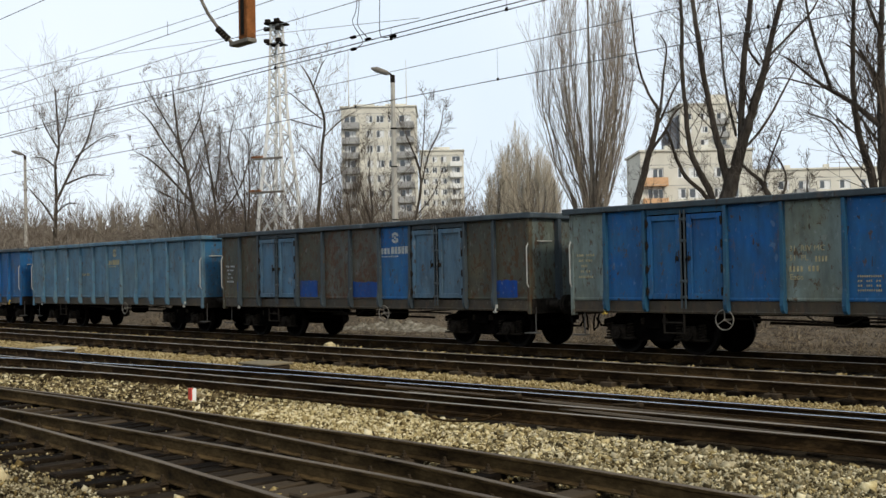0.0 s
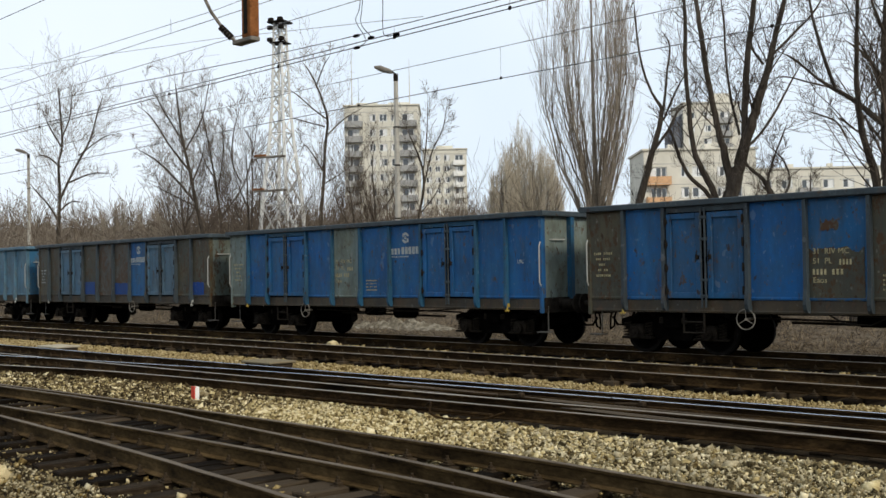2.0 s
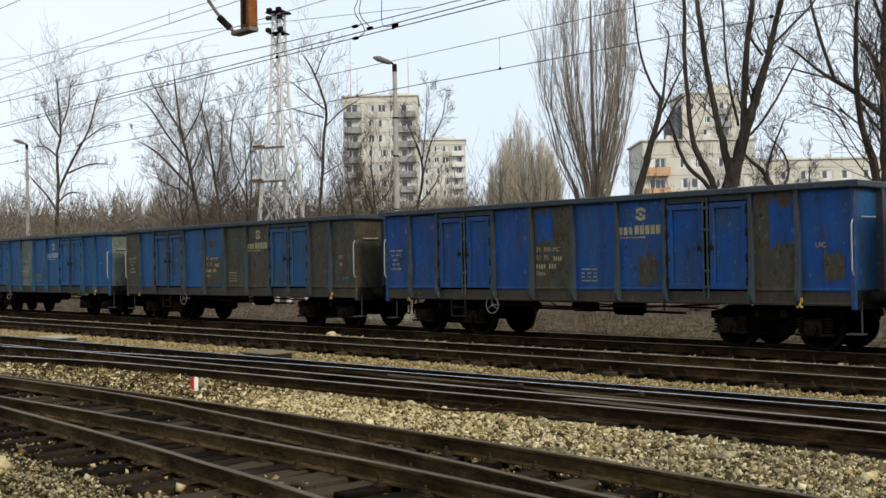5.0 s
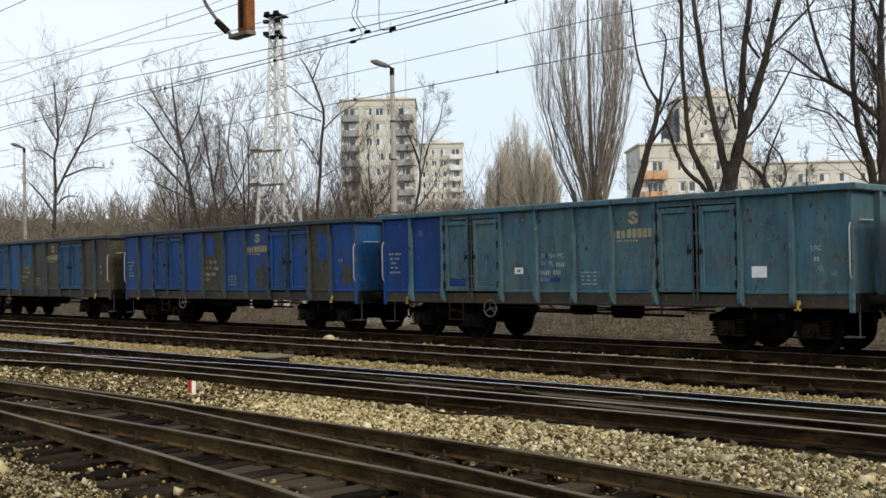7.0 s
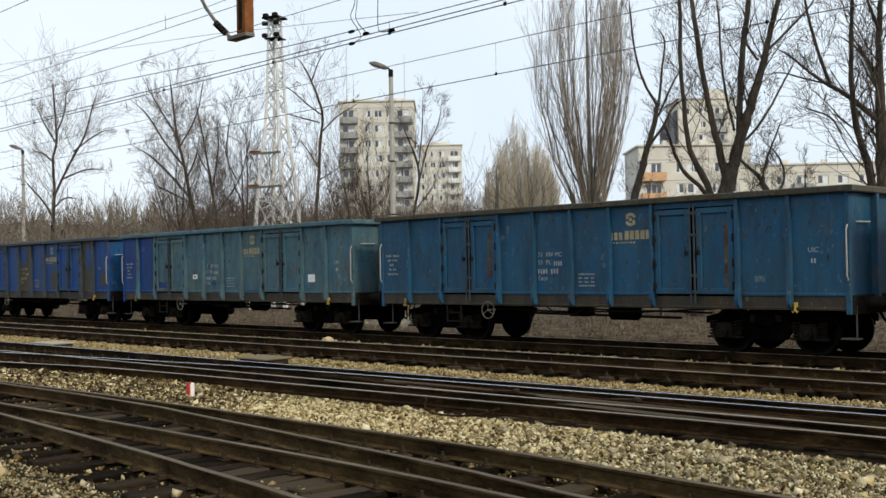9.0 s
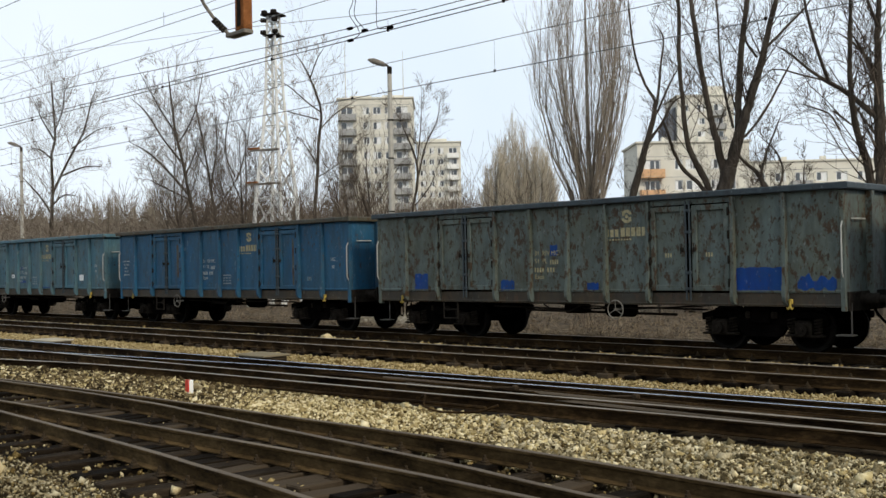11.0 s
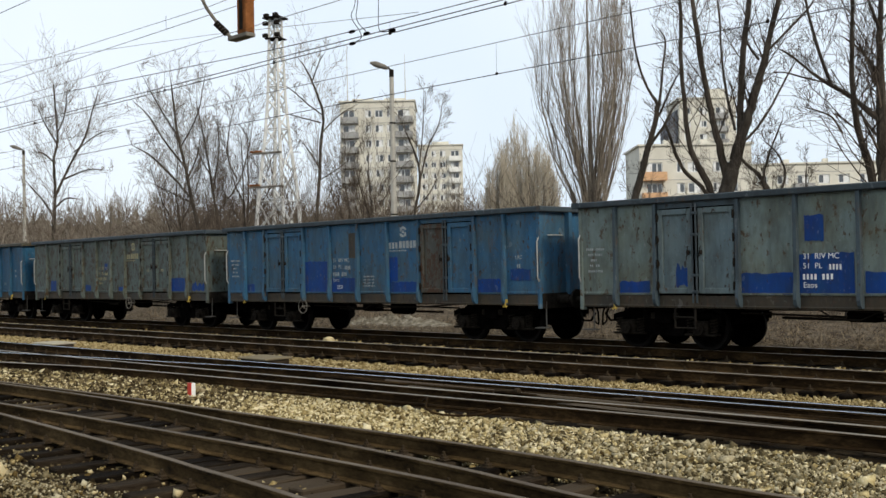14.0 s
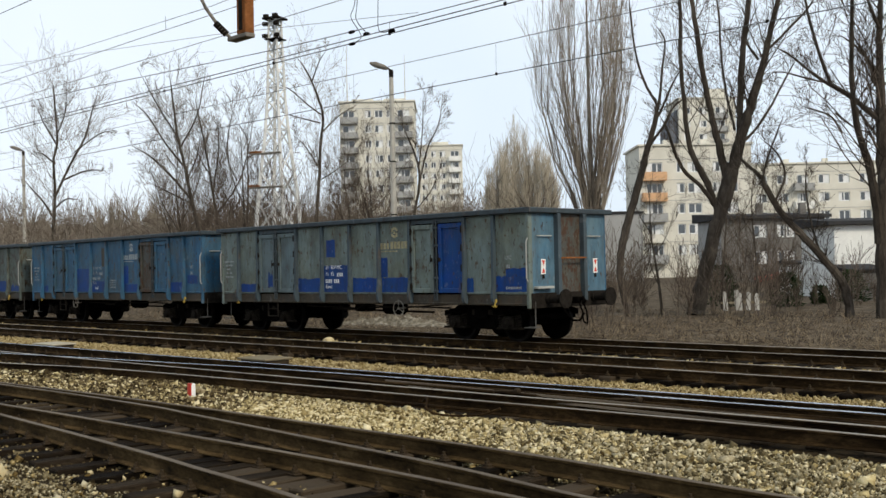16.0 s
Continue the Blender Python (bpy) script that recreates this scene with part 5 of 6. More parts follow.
ASH = [[(0.0, 0.0, 0.196), (0.0, 4.71, 0.17), (0.11, 6.62, 0.149), (0.19, 8.75, 0.128), (0.13, 10.67, 0.106), (0.41, 12.16, 0.106), (0.31, 14.3, 0.085), (0.17, 16.45, 0.064)],
       [(0.17, 7.9, 0.128), (0.66, 9.17, 0.106), (1.37, 10.86, 0.106), (2.16, 12.55, 0.085), (2.62, 14.68, 0.064), (3.07, 16.47, 0.043)],
       [(0.07, 6.41, 0.085), (-0.89, 7.71, 0.085), (-1.73, 8.58, 0.064), (-2.66, 9.58, 0.043)],
       [(0.25, 10.46, 0.085), (-0.71, 11.25, 0.064), (-1.7, 11.27, 0.043)],
       [(0.36, 11.95, 0.085), (-0.55, 13.47, 0.064), (-1.22, 14.98, 0.043)],
       [(0.66, 9.17, 0.085), (2.46, 9.98, 0.064), (4.08, 9.95, 0.043)],
       [(0.12, 7.05, 0.085), (1.15, 7.79, 0.064), (2.43, 7.6, 0.043)],
       [(1.63, 11.28, 0.064), (3.36, 12.74, 0.043), (4.47, 13.02, 0.043)],
       [(0.37, 12.59, 0.064), (1.16, 14.29, 0.064), (1.45, 16.42, 0.043)]]
FAN = [[(0.0, 0.0, 0.166), (0.0, 4.01, 0.144), (-0.41, 6.26, 0.128), (-0.76, 8.19, 0.112), (-1.12, 9.8, 0.096), (-1.37, 12.05, 0.064), (-1.54, 13.5, 0.032)],
       [(-0.47, 6.26, 0.08), (-1.54, 7.5, 0.08), (-2.8, 8.71, 0.064), (-4.13, 9.48, 0.032)],
       [(-0.76, 8.03, 0.08), (-1.83, 9.43, 0.064), (-2.76, 10.95, 0.048), (-3.77, 11.91, 0.032)],
       [(-1.06, 9.64, 0.064), (-2.08, 11.42, 0.048), (-3.1, 13.53, 0.032)],
       [(-0.94, 9.15, 0.064), (-0.14, 10.9, 0.048), (0.15, 12.66, 0.032), (0.3, 13.94, 0.032)],
       [(-0.35, 5.94, 0.064), (-1.62, 6.61, 0.048), (-3.14, 7.44, 0.032)],
       [(-0.65, 7.23, 0.064), (0.01, 8.49, 0.048), (0.42, 10.09, 0.032)]]
SLIM = [[(0.0, 0.0, 0.152), (0.0, 4.39, 0.132), (-0.29, 6.87, 0.115), (-0.58, 8.86, 0.082), (-1.01, 11.19, 0.066), (-1.25, 12.52, 0.033)],
        [(-0.22, 7.04, 0.082), (0.22, 9.34, 0.066), (0.13, 11.66, 0.033)],
        [(-0.41, 7.7, 0.066), (-1.11, 9.04, 0.049), (-1.57, 10.87, 0.033)],
        [(-0.05, 5.38, 0.082), (1.17, 7.34, 0.066), (1.74, 9.64, 0.049), (1.91, 11.63, 0.033)],
        [(1.17, 7.34, 0.066), (0.67, 8.67, 0.066), (0.83, 10.49, 0.049), (1.39, 12.3, 0.033)]]
BIRCH = [[(0.0, 0.0, 0.214), (0.0, 4.56, 0.186), (0.21, 7.54, 0.168), (0.37, 10.15, 0.149), (0.56, 12.2, 0.13), (0.03, 14.09, 0.093), (-0.54, 15.34, 0.074), (-1.27, 16.36, 0.037)],
         [(0.56, 12.2, 0.074), (-0.4, 12.94, 0.074), (-1.61, 14.01, 0.056), (-2.65, 14.41, 0.037)],
         [(0.46, 11.08, 0.074), (1.64, 12.26, 0.074), (3.15, 13.24, 0.037)],
         [(0.4, 11.72, 0.074), (-1.27, 12.21, 0.056), (-2.46, 12.61, 0.037)],
         [(-0.11, 14.47, 0.074), (0.44, 15.69, 0.056), (1.05, 16.5, 0.037)],
         [(0.25, 7.91, 0.074), (1.57, 8.63, 0.056), (3.08, 9.72, 0.037)],
         [(0.3, 8.66, 0.074), (-0.64, 10.17, 0.056), (-1.37, 10.94, 0.037)]]
FORK = [[(0.0, 0.0, 0.147), (0.0, 4.4, 0.128), (0.37, 6.63, 0.112), (0.27, 8.07, 0.096), (-0.22, 9.36, 0.064), (-0.77, 10.66, 0.032)],
        [(0.37, 6.79, 0.08), (0.86, 8.7, 0.064), (1.53, 10.13, 0.048), (1.82, 11.72, 0.032)],
        [(0.35, 7.59, 0.064), (0.62, 9.66, 0.048), (0.73, 12.07, 0.032)],
        [(0.21, 5.35, 0.064), (1.1, 6.45, 0.048), (1.61, 7.88, 0.032)]]


def add_trees():
    near = "bare trees along the line"
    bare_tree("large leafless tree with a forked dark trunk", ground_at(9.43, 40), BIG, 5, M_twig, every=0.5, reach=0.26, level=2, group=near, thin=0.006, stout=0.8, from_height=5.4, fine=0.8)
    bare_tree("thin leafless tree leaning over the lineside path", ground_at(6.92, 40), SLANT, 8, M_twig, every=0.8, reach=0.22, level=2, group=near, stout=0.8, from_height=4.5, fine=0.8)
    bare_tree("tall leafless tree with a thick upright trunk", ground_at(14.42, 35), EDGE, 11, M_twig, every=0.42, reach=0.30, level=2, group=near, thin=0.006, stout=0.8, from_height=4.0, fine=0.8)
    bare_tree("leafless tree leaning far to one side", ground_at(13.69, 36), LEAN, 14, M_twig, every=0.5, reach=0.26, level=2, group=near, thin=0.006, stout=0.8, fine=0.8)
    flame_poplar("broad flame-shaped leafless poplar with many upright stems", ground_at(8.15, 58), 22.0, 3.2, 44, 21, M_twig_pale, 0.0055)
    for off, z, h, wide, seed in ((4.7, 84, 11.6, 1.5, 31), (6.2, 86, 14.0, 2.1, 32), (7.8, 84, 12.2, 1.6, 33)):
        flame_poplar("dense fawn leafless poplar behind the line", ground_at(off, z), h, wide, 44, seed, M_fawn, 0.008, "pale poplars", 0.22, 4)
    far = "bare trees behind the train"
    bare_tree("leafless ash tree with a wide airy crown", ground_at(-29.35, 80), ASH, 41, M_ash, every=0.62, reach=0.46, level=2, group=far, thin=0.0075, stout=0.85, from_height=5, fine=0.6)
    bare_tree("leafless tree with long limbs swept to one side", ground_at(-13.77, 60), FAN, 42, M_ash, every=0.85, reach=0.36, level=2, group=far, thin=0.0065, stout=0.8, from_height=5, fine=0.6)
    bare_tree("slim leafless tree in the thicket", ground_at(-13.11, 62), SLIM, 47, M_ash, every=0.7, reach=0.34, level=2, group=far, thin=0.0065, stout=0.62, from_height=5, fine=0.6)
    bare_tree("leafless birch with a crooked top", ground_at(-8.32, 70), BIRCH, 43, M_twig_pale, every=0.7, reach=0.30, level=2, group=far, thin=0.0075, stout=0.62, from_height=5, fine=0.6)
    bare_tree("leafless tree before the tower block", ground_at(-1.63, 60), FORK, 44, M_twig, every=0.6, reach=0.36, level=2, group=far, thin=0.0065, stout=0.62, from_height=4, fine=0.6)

    def simple(label, off, z, h, lean, r, seed, twig=M_twig_pale, forks=3, every=0.62, reach=0.34, level=2, bark=None):
        rng = random.Random(seed)
        limbs = [[(0, 0, r), (lean * 0.2, h * 0.25, r * 0.85), (lean * 0.6, h * 0.55, r * 0.5), (lean * 0.8 + rng.uniform(-0.4, 0.4), h * 0.8, r * 0.22), (lean, h, 0.015)]]
        for k in range(forks):
            f = rng.uniform(0.2, 0.6)
            s = (1 if k % 2 else -1) * rng.uniform(0.08, 0.24) * h
            top = min(0.97, f + rng.uniform(0.28, 0.48))
            limbs.append([(lean * f, h * f, r * 0.42), (lean * f + s * 0.45, h * (f * 0.7 + top * 0.3), r * 0.28), (lean * f + s * 0.8, h * (f * 0.3 + top * 0.7), r * 0.16), (lean * f + s * rng.uniform(0.8, 1.2), h * top, 0.012)])
        bare_tree(label, ground_at(off, z), limbs, seed, twig, level=level, every=every, reach=reach, fine=0.9, bark=bark, group="bare trees behind the train", thin=0.00011 * z, stout=0.8)
    simple("slim leafless tree in the thicket", -15.4, 64, 12.0, -1.0, 0.12, 46, M_twig, 4)
    simple("slim leafless tree in the thicket", -17.2, 70, 12.8, 0.3, 0.12, 56, M_twig_pale, 4)
    simple("small leafless tree before the tower block", -4.2, 60, 10.0, 0.3, 0.13, 45, M_twig, 5)
    simple("small leafless tree before the tower block", -5.9, 64, 9.6, 0.5, 0.12, 57, M_twig, 5)
    simple("slim leafless tree in the thicket", -12.4, 66, 12.6, 0.6, 0.13, 47, M_twig, 5)
    simple("slim leafless tree in the thicket", -10.6, 58, 10.2, -0.4, 0.12, 48, M_twig, 4)
    simple("young leafless tree beside the path", 11.5, 44, 7.8, 0.5, 0.06, 51, M_twig, 4, reach=0.3)
    simple("young leafless tree beside the path", 13.3, 45, 8.4, -0.3, 0.06, 52, M_twig, 4, reach=0.3)
    simple("young leafless tree beside the path", 8.2, 40, 5.6, -0.6, 0.07, 53, M_twig, 3, reach=0.3)
    rng = random.Random(9)

    def scatter(n, z0, z1, a0, a1, h0, h1):
        res = []
        for _ in range(n):
            z = rng.uniform(z0, z1)
            res.append((*place(rng.uniform(a0, a1) * z, z), rng.uniform(h0, h1)))
        return res
    thicket("far_woods", "distant brown woods along the horizon", scatter(460, 172, 202, -0.46, 0.04, 7.5, 11.5), 16, M_thicket, 0.030, 3, lift=0.5, spread=0.5)
    wood_mass()
    for off, z, h in ((-48.6, 150, 13.4), (-46.9, 152, 16.6), (-42.8, 148, 12.6), (-41.2, 150, 14.2), (-39.6, 146, 13.0)):
        flame_poplar("slim far-off leafless poplar in the woods", ground_at(off, z), h * 0.92, 1.1, 18, int(-off * 10), M_twig_pale, 0.013, "far poplars", 0.2, 2)
    thicket("far_thicket", "dense bare brown brushwood behind the line", scatter(270, 62, 110, -0.44, 0.12, 2.6, 5.4), 17, M_thicket, 0.013, 3, lift=0.25, spread=0.58)
    thicket("near_thicket", "tangled bare bushes beside the lamp posts", scatter(64, 48, 66, -0.26, 0.10, 3.0, 6.6), 18, M_twig, 0.007, 3)
    thicket("low_thicket", "low bare brambles before the houses", scatter(80, 33, 62, 0.13, 0.46, 0.7, 2.6), 19, M_twig, 0.007, 3)


def evergreen(off, z, h, seed):
    """A ragged dark evergreen bush of many small sprays."""
    rng = random.Random(seed)
    ob = thing("evergreen_bush", "ragged dark green conifer bush", "bush", "evergreen bushes", at=ground_at(off, z))
    part("trunk", Geo().tube([(0, 0, 0), (0.03, 0, h * 0.5), (0, 0, h * 0.95)], [0.05, 0.035, 0.01], 6), M_bark, ob)
    tw = Twigs()
    for _ in range(650):
        t = rng.random()
        a = rng.uniform(0, 2 * math.pi)
        r = 0.46 * h * math.sqrt(max(0.0, 1 - t * t)) * rng.uniform(0.35, 1.08) * (0.85 + 0.3 * math.sin(3 * a + seed)) + 0.03
        p = Vector((r * math.cos(a), r * math.sin(a), 0.06 + t * h * 0.95))
        q = p + Vector((math.cos(a) * 0.16, math.sin(a) * 0.16, rng.uniform(-0.05, 0.12)))
        tw.stick(p, q, 0.03, 0.006)
    part("crown", tw.mesh("crown", M_fir), M_fir, ob)


# ---- buildings ----
def wall_with_holes(g, w, h, holes, thick=0.3):
    """A wall in the plane y = 0 (outside towards -y), from x 0 to w; holes of (x0, x1, z0, z1)."""
    xs = sorted({0.0, w, *[v for q in holes for v in q[:2]]})
    zs = sorted({0.0, h, *[v for q in holes for v in q[2:]]})
    spot = {}

    def at(*p):
        key = tuple(round(v, 4) for v in p)
        if key not in spot:
            spot[key] = len(g.v)
            g.v.append(p)
        return spot[key]

    def quad(*pts):
        g.f.append(tuple(at(*q) for q in pts))
        g.s.append(0)
    for a, b in zip(xs, xs[1:]):
        for c, d in zip(zs, zs[1:]):
            mx, mz = (a + b) / 2, (c + d) / 2
            if not any(q[0] < mx < q[1] and q[2] < mz < q[3] for q in holes):
                quad((a, 0, c), (b, 0, c), (b, 0, d), (a, 0, d))
    for x0, x1, z0, z1 in holes:
        ax, az = [v for v in xs if x0 <= v <= x1], [v for v in zs if z0 <= v <= z1]
        for a, b in zip(ax, ax[1:]):
            quad((a, 0, z0), (a, thick, z0), (b, thick, z0), (b, 0, z0))
            quad((b, 0, z1), (b, thick, z1), (a, thick, z1), (a, 0, z1))
        for c, d in zip(az, az[1:]):
            quad((x1, 0, c), (x1, thick, c), (x1, thick, d), (x1, 0, d))
            quad((x0, 0, d), (x0, thick, d), (x0, thick, c), (x0, 0, c))


def window(parent, x, z, w, h, split=2, y=0.12):
    def build(g):
        t = 0.13
        g.box(0, w, 0, 0.06, 0, t), g.box(0, w, 0, 0.06, h - t, h), g.box(0, t, 0, 0.06, t, h - t), g.box(w - t, w, 0, 0.06, t, h - t)
        for k in range(1, split):
            g.box(w * k / split - 0.08, w * k / split + 0.08, 0, 0.06, t, h - t)
    fr = part("window", kept("window%.2f_%.2f_%d" % (w, h, split), M_frame, build), M_frame, parent, at=(x, y, z))
    part("pane", kept("pane%.2f_%.2f" % (w, h), M_glass, lambda g: g.box(0.02, w - 0.02, 0.025, 0.05, 0.02, h - 0.02)), M_glass, fr)
    k = int(7.3 * x + 3.1 * z) % 5
    if k < 4:
        f = (0.42, 0.30, 0.46, 0.24)[k]
        a = 0.14 if k % 2 else w - 0.14 - f * w
        # White curtain of the room, placed before the opaque pane so that it shows.
        part("blind", kept("blind%.2f_%.2f_%d" % (w, h, k), M_frame, lambda g: g.box(a, a + f * w, 0.012, 0.024, 0.14, h - 0.14)), M_frame, fr)
    return fr


def balcony(parent, x, z, w, mat, deep=1.1):
    def build(g):
        g.box(0, w, -deep, 0.0, -0.16, 0.0)
        g.box(0, w, -deep, -deep + 0.06, 0.05, 1.0)
        g.box(0, 0.05, -deep, 0, 0.05, 1.0)
        g.box(w - 0.05, w, -deep, 0, 0.05, 1.0)
        for k in range(4):
            g.box(w * k / 3 - 0.02 if k else 0, w * k / 3 + 0.02 if k < 3 else w, -deep + 0.01, -deep + 0.05, 0.0, 0.05)
    return part("balcony", kept("balcony%.2f" % w, mat, build), mat, parent, at=(x, -0.003, z))


def apartment_house(name, label, off, z, turn, w, deep, storeys, pitch, base, cap, columns, wall, balconies=(), roof_gear=()):
    """columns: (x, width, height, split) of each window in a storey; balconies: (x, width, material by storey)."""
    ob = thing(name, label, "building", at=ground_at(off, z), turn=radians(45.09 + turn))
    h = base + storeys * pitch + cap
    holes = []
    for s in range(storeys):
        zz = base + s * pitch + 0.85
        for x, cw, ch, sp in columns:
            holes.append((x, x + cw, zz + 1.5 - ch, zz + 1.5))
    g = Geo()
    wall_with_holes(g, w, h, holes)
    part("wall", g, wall, ob)
    g = Geo()
    g.add([(0, 0, 0), (0, deep, 0), (0, deep, h), (0, 0, h)], [(0, 3, 2, 1)])
    g.add([(w, 0, 0), (w, deep, 0), (w, deep, h), (w, 0, h)], [(0, 1, 2, 3)])
    g.add([(0, deep, 0), (w, deep, 0), (w, deep, h), (0, deep, h)], [(0, 3, 2, 1)])
    g.box(0.3, w - 0.3, 0.5, 0.6, 0, h - 0.2)
    part("side_wall", g, wall, ob)
    part("roof", Geo().box(-0.25, w + 0.25, -0.25, deep + 0.25, h, h + 0.25), M_roof if cap < 1 else wall, ob)
    for k in range(1, storeys + 1):
        part("joint", kept("joint%.1f" % w, M_panel_grey, lambda g: g.box(0, w, -0.012, 0.0, -0.04, 0.04)), M_panel_grey, ob, at=(0, -0.002, base + k * pitch - 0.05))
    for x0, x1, z0, z1 in holes:
        sp = next(c[3] for c in columns if c[0] == x0)
        window(ob, x0, z0, x1 - x0, z1 - z0, sp)
    for x, bw, mats in balconies:
        for s in range(storeys):
            balcony(ob, x, base + s * pitch, bw, mats[s % len(mats)])
    for x, y, a, b, c in roof_gear:
        part("roof_box", Geo().box(x, x + a, y, y + b, h + 0.25, h + 0.25 + c), wall, ob)
    return ob


def add_buildings():
    W = lambda x, w=1.5, h=1.4, s=2: (x, w, h, s)
    t = apartment_house("tower_block", "tall pale concrete tower block with dark balconies", -18.5, 195, 0, 13.7, 14, 11, 2.75, 1.4, 1.1,
                        [W(0.5, 2.2, 2.1), W(4.6, 1.2), W(6.4, 1.5), W(8.6, 0.9, 1.4, 1), W(10.6, 2.2, 2.1)], M_panel,
                        balconies=[(0.2, 3.2, [M_panel_grey]), (10.2, 3.2, [M_panel_grey])], roof_gear=[(2, 3, 4, 4, 0.8), (8, 3, 4, 4, 0.8)])
    for x, h in ((1.2, 11.0), (12.0, 9.0)):
        part("antenna", Geo().tube([(x, 3, 33), (x, 3, 33 + h * 0.55), (x, 3, 33 + h)], [0.14, 0.09, 0.04], 5), M_galv, t)
    apartment_house("tower_block", "pale concrete tower block farther off among trees", -5.2, 250, 0, 10.2, 12, 11, 2.6, 1.2, 1.0,
                    [W(0.6, 1.4), W(2.8, 1.2), W(4.8, 1.4), W(7.4, 2.0, 2.0)], M_panel, balconies=[(7.0, 2.8, [M_whitewall])], roof_gear=[(3, 3, 4, 4, 1.0)])
    apartment_house("apartment_house", "five-storey cream apartment house with an orange balcony stack", 26.9, 144, 0, 15.2, 11, 5, 2.8, 2.1, 1.8,
                    [W(0.9, 2.2, 2.1, 3), W(5.0, 1.1, 1.4, 1), W(6.5, 1.9, 1.4, 2), W(9.9, 1.1, 1.4, 1), W(11.4, 1.9, 1.4, 2)], M_panel,
                    balconies=[(0.2, 3.3, [M_panel_grey, M_panel, M_panel_grey, M_orange, M_orange])], roof_gear=[(4, 3, 1.2, 1.2, 0.9), (9, 3, 1.2, 1.2, 0.9)])
    apartment_house("apartment_house", "long low cream apartment house behind the trees", 44.5, 164, -4, 34, 11, 5, 2.8, 1.6, 1.2,
                    [W(x, 1.7) for x in (1.0, 4.0, 7.2, 10.2, 13.4, 16.4, 19.6, 22.6, 25.8, 29.0)], M_panel,
                    balconies=[(9.6, 3.0, [M_panel_grey, M_whitewall]), (22.0, 3.0, [M_whitewall, M_orange_pale])], roof_gear=[(3 + 6 * k, 3, 0.8, 0.8, 0.8) for k in range(5)])
    apartment_house("tower_block", "tall cream tower block with a slate grey flank", 49.5, 220, 0, 11.8, 12, 12, 2.75, 1.6, 1.4,
                    [W(1.0, 1.4), W(4.2, 1.6), W(7.6, 2.0, 2.0)], M_panel, balconies=[(7.2, 2.8, [M_panel_grey])], roof_gear=[(7, 3, 4, 4, 2.2)])
    flank = thing("tower_block", "slate grey stair tower beside the block", "building", at=ground_at(47.4, 221), turn=radians(45.09))
    part("wall", Geo().prism([(0, 0), (2.0, 0), (2.0, 34.0), (1.2, 33.0), (0, 29.5)], 1, 0, 8), M_slate, flank)
    part("ledge", Geo().box(-0.05, 2.0, -0.06, 0.0, 14.0, 14.3), M_panel_grey, flank)
    # grey house with a flat tar roof
    hs = thing("house", "two-storey grey-brown stucco house with a flat tar roof", "house", at=ground_at(26.2, 100), turn=radians(45.09))
    wins = [(x, z, w) for z in (1.75, 4.2) for x, w in ((3.05, 1.3), (5.3, 0.75), (6.15, 0.8))]
    g = Geo()
    wall_with_holes(g, 9.8, 6.0, [(x, x + w, z, z + 1.2) for x, z, w in wins])
    part("wall", g, M_house, hs)
    g = Geo()
    g.add([(0, 0, 0), (0, 9, 0), (0, 9, 6.0), (0, 0, 6.0)], [(0, 3, 2, 1)]).add([(9.8, 0, 0), (9.8, 9, 0), (9.8, 9, 6.0), (9.8, 0, 6.0)], [(0, 1, 2, 3)])
    g.box(0.2, 9.6, 0.45, 0.6, 0, 5.9)
    part("side_wall", g, M_panel_grey, hs)
    part("roof", Geo().prism([(-0.5, 6.0), (-0.5, 6.3), (9.4, 6.9), (9.4, 6.0)], 0, -0.5, 10.3), M_roof, hs)
    for x, z, w in wins:
        window(hs, x, z, w, 1.2, 2 if w > 1 else 1)
    for x in (4.3, 8.5):
        part("chimney", Geo().cbox(x, x + 0.6, 3, 3.6, 6.2, 7.6, 0.03), M_house, hs)
    part("porch_roof", Geo().add([(2.9, -2.2, 0.05), (6.6, -2.2, 0.85), (6.6, 0, 1.1), (2.9, 0, 0.3), (2.9, -2.2, 0.2), (6.6, -2.2, 1.0), (6.6, 0, 1.25), (2.9, 0, 0.45)], [(0, 3, 2, 1), (4, 5, 6, 7), (0, 1, 5, 4), (1, 2, 6, 5), (2, 3, 7, 6), (3, 0, 4, 7)]), M_redroof, hs)
    for x, top in ((3.2, 0.12), (6.3, 0.8)):
        part("porch_post", Geo().cbox(x, x + 0.12, -2.1, -1.98, -0.1, top, 0.01), M_plank, hs)
    # white outbuilding
    gr = thing("garage", "whitewashed outbuilding with a tar-paper roof", "garage", at=ground_at(19.9, 54), turn=radians(45.09))
    part("wall", Geo().box(0, 4.2, 0, 5, 0, 3.75), M_whitewall, gr)
    part("roof", Geo().prism([(-0.35, 3.76), (-0.35, 3.95), (5.3, 4.3), (5.3, 3.76)], 0, -0.4, 4.6), M_roof, gr)
    sh = thing("shed", "small dark brown plank shed with a low roof", "shed", at=ground_at(19.0, 50), turn=radians(45.09))
    part("wall", Geo().box(0, 1.6, 0, 1.5, 0, 1.45), M_house, sh)
    part("roof", Geo().prism([(-0.2, 1.45), (-0.2, 1.53), (1.7, 1.75), (1.7, 1.45)], 0, -0.2, 1.8), M_roof, sh)
    for off, zz, hh, sd in ((12.0, 46, 1.9, 3), (14.7, 45.5, 1.5, 4), (18.4, 48, 1.5, 5), (16.6, 47, 0.8, 6)):
        evergreen(off, zz, hh, sd)
    wl_ = thing("shed", "low pale block shed with a slanting sheet roof", "shed", at=ground_at(19.9, 60), turn=radians(45.09))
